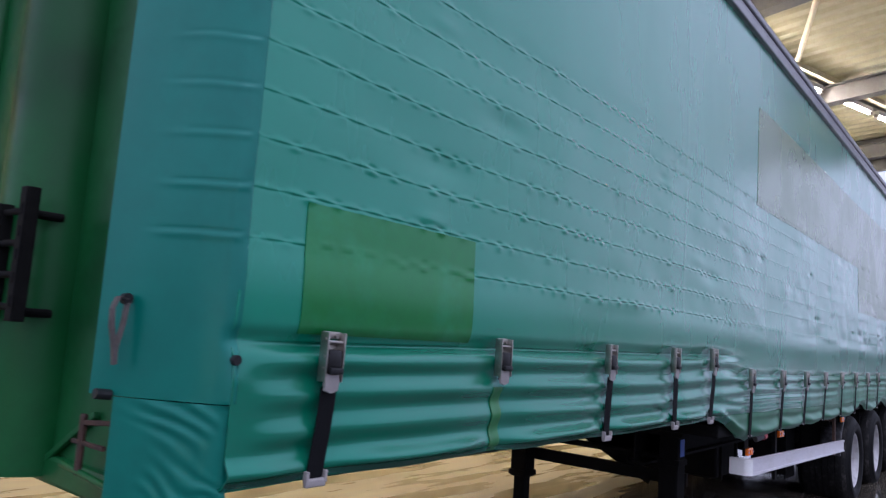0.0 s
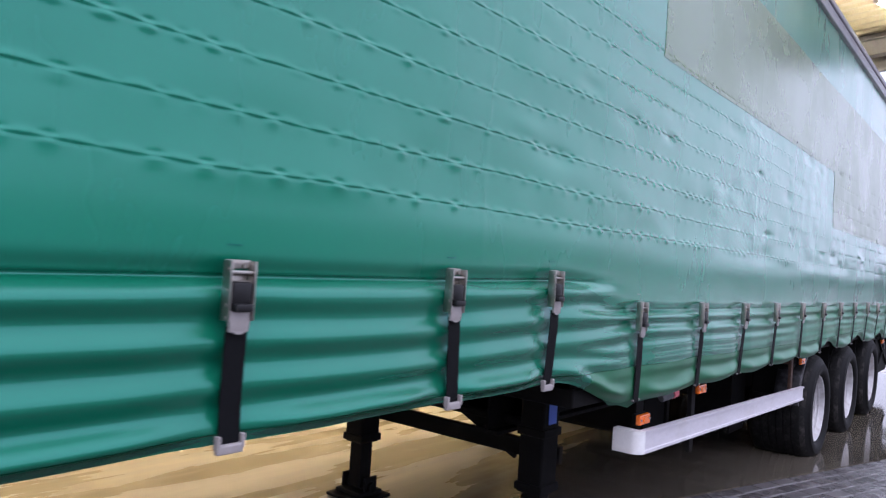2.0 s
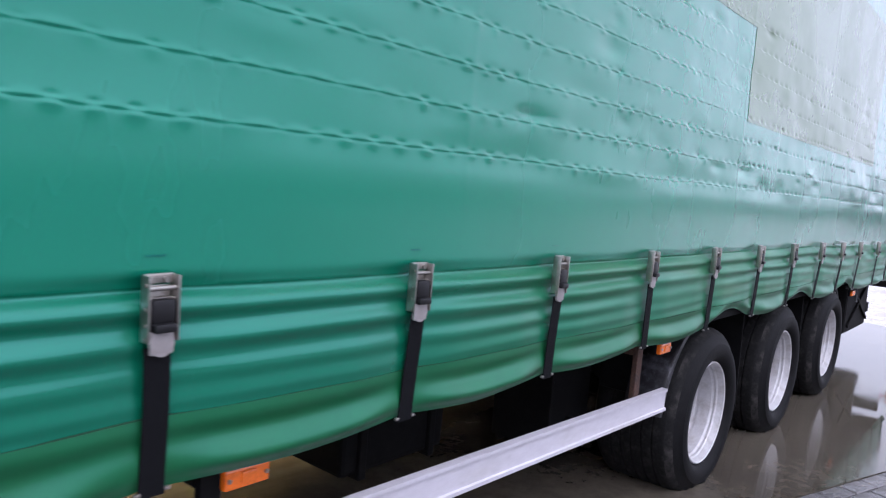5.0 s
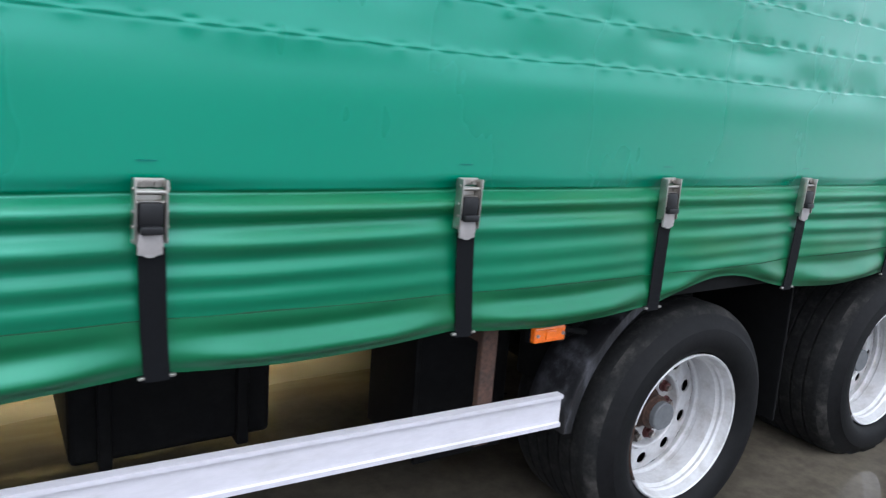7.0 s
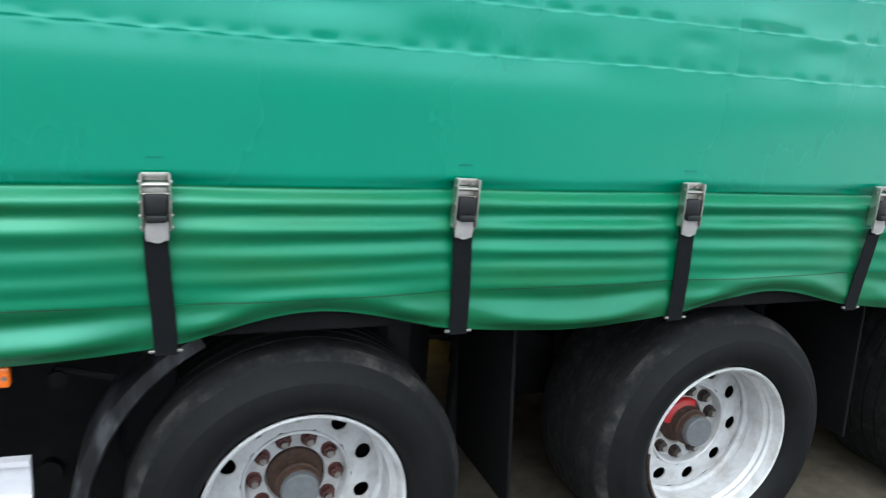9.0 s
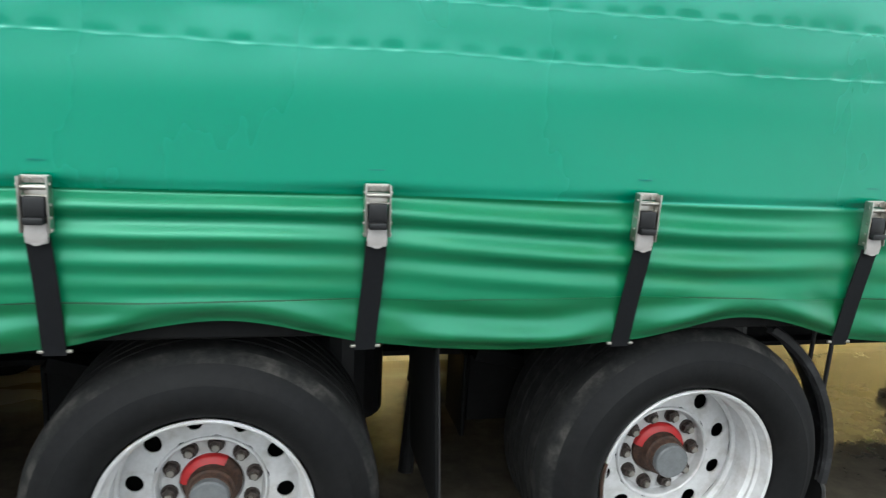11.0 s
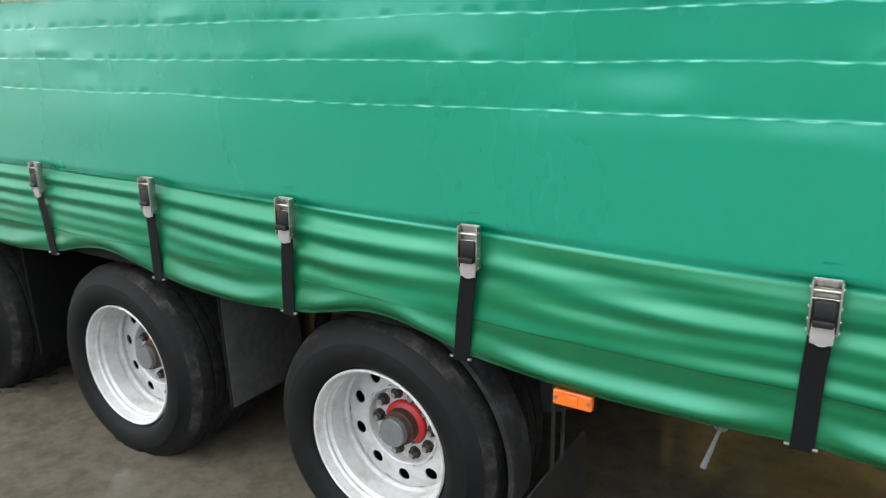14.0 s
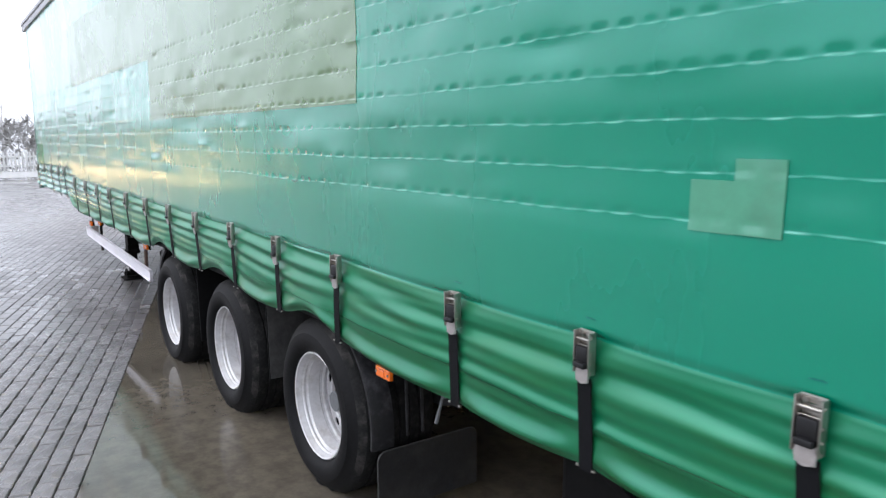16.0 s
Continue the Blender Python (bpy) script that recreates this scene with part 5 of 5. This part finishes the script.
tagged(raw("ceiling", rv, rf, CREAM), "cream corrugated steel roof sheeting", "ceiling", kind="structure")
frame_ = thing("roof_frame", "grey steel beams and cream purlins under the roof", "roof frame", kind="structure")
for k in range(5):
    uu = 3.68 - k * 3.32
    bb = bmesh.new()
    for lo, hi in ((-0.10, -0.085), (-0.36, -0.345)):
        box(bb, (uu - 0.09, V0 + 0.05, ROOF_Z + lo), (uu + 0.09, V1, ROOF_Z + hi), 0.0)
    box(bb, (uu - 0.008, V0 + 0.05, ROOF_Z - 0.35), (uu + 0.008, V1, ROOF_Z - 0.09), 0.0)
    hall_part("rafter", bb, BEAM, frame_)
for k in range(8):
    vv = V0 + 0.4 + k * 1.75
    bb = bmesh.new()
    box(bb, (U0, vv - 0.03, ROOF_Z - 0.075), (U1, vv + 0.03, ROOF_Z - 0.003), 0.004)
    hall_part("purlin", bb, CREAM_STEEL, frame_)
for uu, vv in ((-1.4, 1.3), (-5.25, 1.3), (2.3, 4.8)):
    bb = bmesh.new()
    rod(bb, HALL_M.inverted() @ Vector((9.55, 1.0, 5.35)) if vv == 1.3 and uu > -2 else (uu, vv, ROOF_Z - 0.1), (-3.5, -0.1, ROOF_Z - 0.25) if vv == 1.3 and uu > -2 else (uu - 1.9, vv - 0.5, ROOF_Z - 0.06), 0.035, 12)
    hall_part("roof_brace", bb, CREAM_STEEL, frame_)
# fascia of the open side and the gable header
fb = bmesh.new()
box(fb, (U0, V0 - 0.08, ROOF_Z - 0.30), (U1, V0, ROOF_Z + 0.25), 0.01)
tagged(hall_part("fascia", fb, BEAM), "dark grey roof edge fascia", "fascia", kind="structure")
fb = bmesh.new()
box(fb, (U1, V0 - 0.08, ROOF_Z - 0.55), (U1 + 0.1, V1, ROOF_Z + 0.6), 0.01)
tagged(hall_part("gable_header", fb, BEAM), "dark grey header over the open gable", "header", kind="structure")
wb = bmesh.new()
box(wb, (U0, V1, 0.0), (U1, V1 + 0.2, ROOF_Z + 0.5), 0.0)
tagged(hall_part("wall_back", wb, WALLMAT), "cream panel back wall of the hall", "wall", kind="structure")
wb = bmesh.new()
box(wb, (U0 - 0.2, V0 + 2.5, 0.0), (U0, V1 + 0.2, ROOF_Z + 0.5), 0.0)
tagged(hall_part("wall_end", wb, WALLMAT), "cream panel end wall of the hall", "wall", kind="structure")
# made-up wall that blocks the bright apron from under the trailer
wb = bmesh.new()
box(wb, (U1 + 0.004, V0 + 6.8, 0.0), (U1 + 0.18, V1 + 0.2, ROOF_Z - 0.56), 0.0)
tagged(hall_part("wall_gable", wb, WALLMAT), "cream panel gable wall added beside the hall's opening to block outside brightness", "wall", kind="structure")
for uu in (U1 - 0.12, U1 - 7.82, U0 + 0.2):
    pb = bmesh.new()
    for lo, hi in ((-0.1, -0.085), (0.085, 0.1)):
        box(pb, (uu - 0.1, V1 - 0.3 + lo, 0.0), (uu + 0.1, V1 - 0.3 + hi, ROOF_Z), 0.0)
    box(pb, (uu - 0.006, V1 - 0.39, 0.0), (uu + 0.006, V1 - 0.21, ROOF_Z), 0.0)
    tagged(hall_part("steel_column", pb, BEAM), "grey steel column of the hall", "column", "hall columns")


def tube_light(uu, vv):
    t = thing("tube_light", "lit white fluorescent tube under the roof", "lamp", "roof lights")
    t.matrix_basis = HALL_M @ pose(uu, vv, ROOF_Z - 0.16)
    part("housing", bx((-0.62, -0.05, 0.02), (0.62, 0.05, 0.09), 0.006), WHITE, t)
    b = bmesh.new()
    rod(b, (-0.57, 0, 0.0), (0.57, 0, 0.0), 0.022, 14)
    part("tube", b, TUBE, t)
    for sx in (-1, 1):
        part("end_cap", bx((sx * 0.6 - 0.03, -0.03, -0.026), (sx * 0.6 + 0.03, 0.03, 0.03), 0.004), PLATE, t)


_c = HALL_M.inverted() @ Vector((11.62, 0.73, 0))
for dv in (0.0, 2.6, 5.2):
    lr = bmesh.new()
    box(lr, (U0, _c.y + dv - 0.06, ROOF_Z - 0.075), (U1 - 0.3, _c.y + dv + 0.06, ROOF_Z - 0.02), 0.006)
    hall_part("light_rail", lr, BEAM, frame_)
# the two deeper rows are unseen, added to brighten the hall floor
for k in range(-8, 2):
    for dv in (0.0, 2.6, 5.2):
        tube_light(_c.x + k * 1.42, _c.y + dv)

# ---- far yard: fence and bare trees ----
fence = thing("picket_fence", "white picket fence at the far side of the yard", "fence", at=(-22.0, 0, 0))
pk = bmesh.new()
v_ = [pk.verts.new(p) for p in ((0, -0.036, 0.30), (0, 0.036, 0.30), (0, 0.036, 1.10), (0, 0, 1.17), (0, -0.036, 1.10))]
pk.faces.new(v_)
bmesh.ops.solidify(pk, geom=pk.faces[:], thickness=0.02)
picket_me = mesh_of("picket", pk, WHITE)
for k in range(110):
    share("picket", picket_me, fence, Matrix.Translation((0, -8 + k * 0.14, 0)))
for z_, h_ in ((0.52, 0.07), (0.92, 0.07)):
    part("fence_rail", bx((-0.06, -8.1, z_), (-0.022, 7.4, z_ + h_), 0.0), WHITE, fence)
part("fence_plinth", bx((-0.05, -8.1, 0.06), (0.0, 7.4, 0.36), 0.006), WHITE, fence)
for k in range(7):
    part("fence_post", bx((-0.16, -8.1 + k * 2.5, -0.03), (-0.061, -8.0 + k * 2.5, 1.22), 0.01), WHITE, fence)


def hedge():
    rs = np.random.RandomState(6)
    n = 9000
    x, y = rs.uniform(-27, -24.2, n), rs.uniform(-20, 16, n)
    top = 2.35 + 0.3 * vnoise(y, 0 * y, 2.2, 1, 201)
    z = rs.uniform(0, 1, n) ** 0.8 * top
    verts, faces = [], []
    for p in np.stack([x, y, z], -1):
        d = rs.normal(size=3) * (0.10, 0.12, 0.16) + (0, 0, 0.08)
        e = rs.normal(size=3) * 0.035
        i = len(verts)
        verts += [tuple(p), tuple(p + d + e), tuple(p + d * 1.6), tuple(p + d - e)]
        faces.append((i, i + 1, i + 2, i + 3))
    return verts, faces


hv, hf = hedge()
tagged(raw("hedge", hv, hf, HEDGE), "dark leafless hedge behind the white fence", "hedge", kind="stuff")


def bare_trees():
    rs = np.random.RandomState(4)
    verts, faces = [], []

    def limb(a, b, r0, r1):
        d = (b - a).normalized()
        s = d.orthogonal().normalized()
        t = d.cross(s)
        i0 = len(verts)
        for p, r in ((a, r0), (b, r1)):
            for k in range(3):
                an = 2 * math.pi * k / 3
                verts.append(tuple(p + s * (r * math.cos(an)) + t * (r * math.sin(an))))
        for k in range(3):
            j = (k + 1) % 3
            faces.append((i0 + k, i0 + j, i0 + 3 + j, i0 + 3 + k))

    def grow(p, d, length, r, level):
        q = p + d * length
        limb(p, q, r, r * 0.7)
        if level == 0:
            return
        for _ in range(4 if level > 1 else 5):
            nd = (d + Vector(rs.uniform(-0.75, 0.75, 3))).normalized()
            nd.z = abs(nd.z) * 0.9 + 0.1
            grow(p + d * length * rs.uniform(0.5, 1.0), nd.normalized(), length * rs.uniform(0.5, 0.75), r * 0.55, level - 1)

    for k in range(70):
        x, y = -36 - rs.uniform(0, 10), -24 + k * 0.6 + rs.uniform(-0.5, 0.5)
        h = rs.uniform(0.9, 1.7)
        grow(Vector((x, y, -0.03)), Vector((rs.uniform(-0.1, 0.1), rs.uniform(-0.1, 0.1), 1)).normalized(), h, 0.09, 4)
    return verts, faces


tv, tf = bare_trees()
ob = raw("bare_woods", tv, tf, BARK)
tagged(ob, "grey-brown leafless woods beyond the fence", "trees", kind="stuff")

# ---- unseen walls behind the walk, added to darken low reflections in the curtain ----
nb_ = bmesh.new()
box(nb_, (-30.0, -34.4, -0.03), (74.9, -34.0, 4.2), 0.0)
unseen_opposite = part("wall_opposite", nb_, DARK_WALL, None)
tagged(unseen_opposite, "unseen dark wall across the yard, added for reflections in the curtain", "wall", kind="structure")
nb_ = bmesh.new()
box(nb_, (75.0, -34.4, -0.03), (75.4, -1.0, 3.0), 0.0)
tagged(part("wall_beyond", nb_, DARK_WALL, None), "unseen dark wall at the yard's far end, added for reflections in the curtain", "wall", kind="structure")
# made-up glowing panel, out of view, for the warm reflection in the curtain
sg = thing("added_glow_panel", "unseen low amber glow panel, added for the curtain's warm reflection", "lamp", at=(-17.5, -6.3, 0))
part("lit_face", bx((0.0, -2.2, 0.26), (0.06, 2.2, 0.52), 0.01), AMBERLIGHT, sg)
part("panel_back", bx((-0.08, -2.45, 0.08), (-0.004, 2.45, 0.66), 0.01), BEAM, sg)
for y_ in (-2.0, 2.0):
    part("foot", bx((-0.2, y_ - 0.05, -0.03), (0.15, y_ + 0.05, 0.075), 0.006), BEAM, sg)
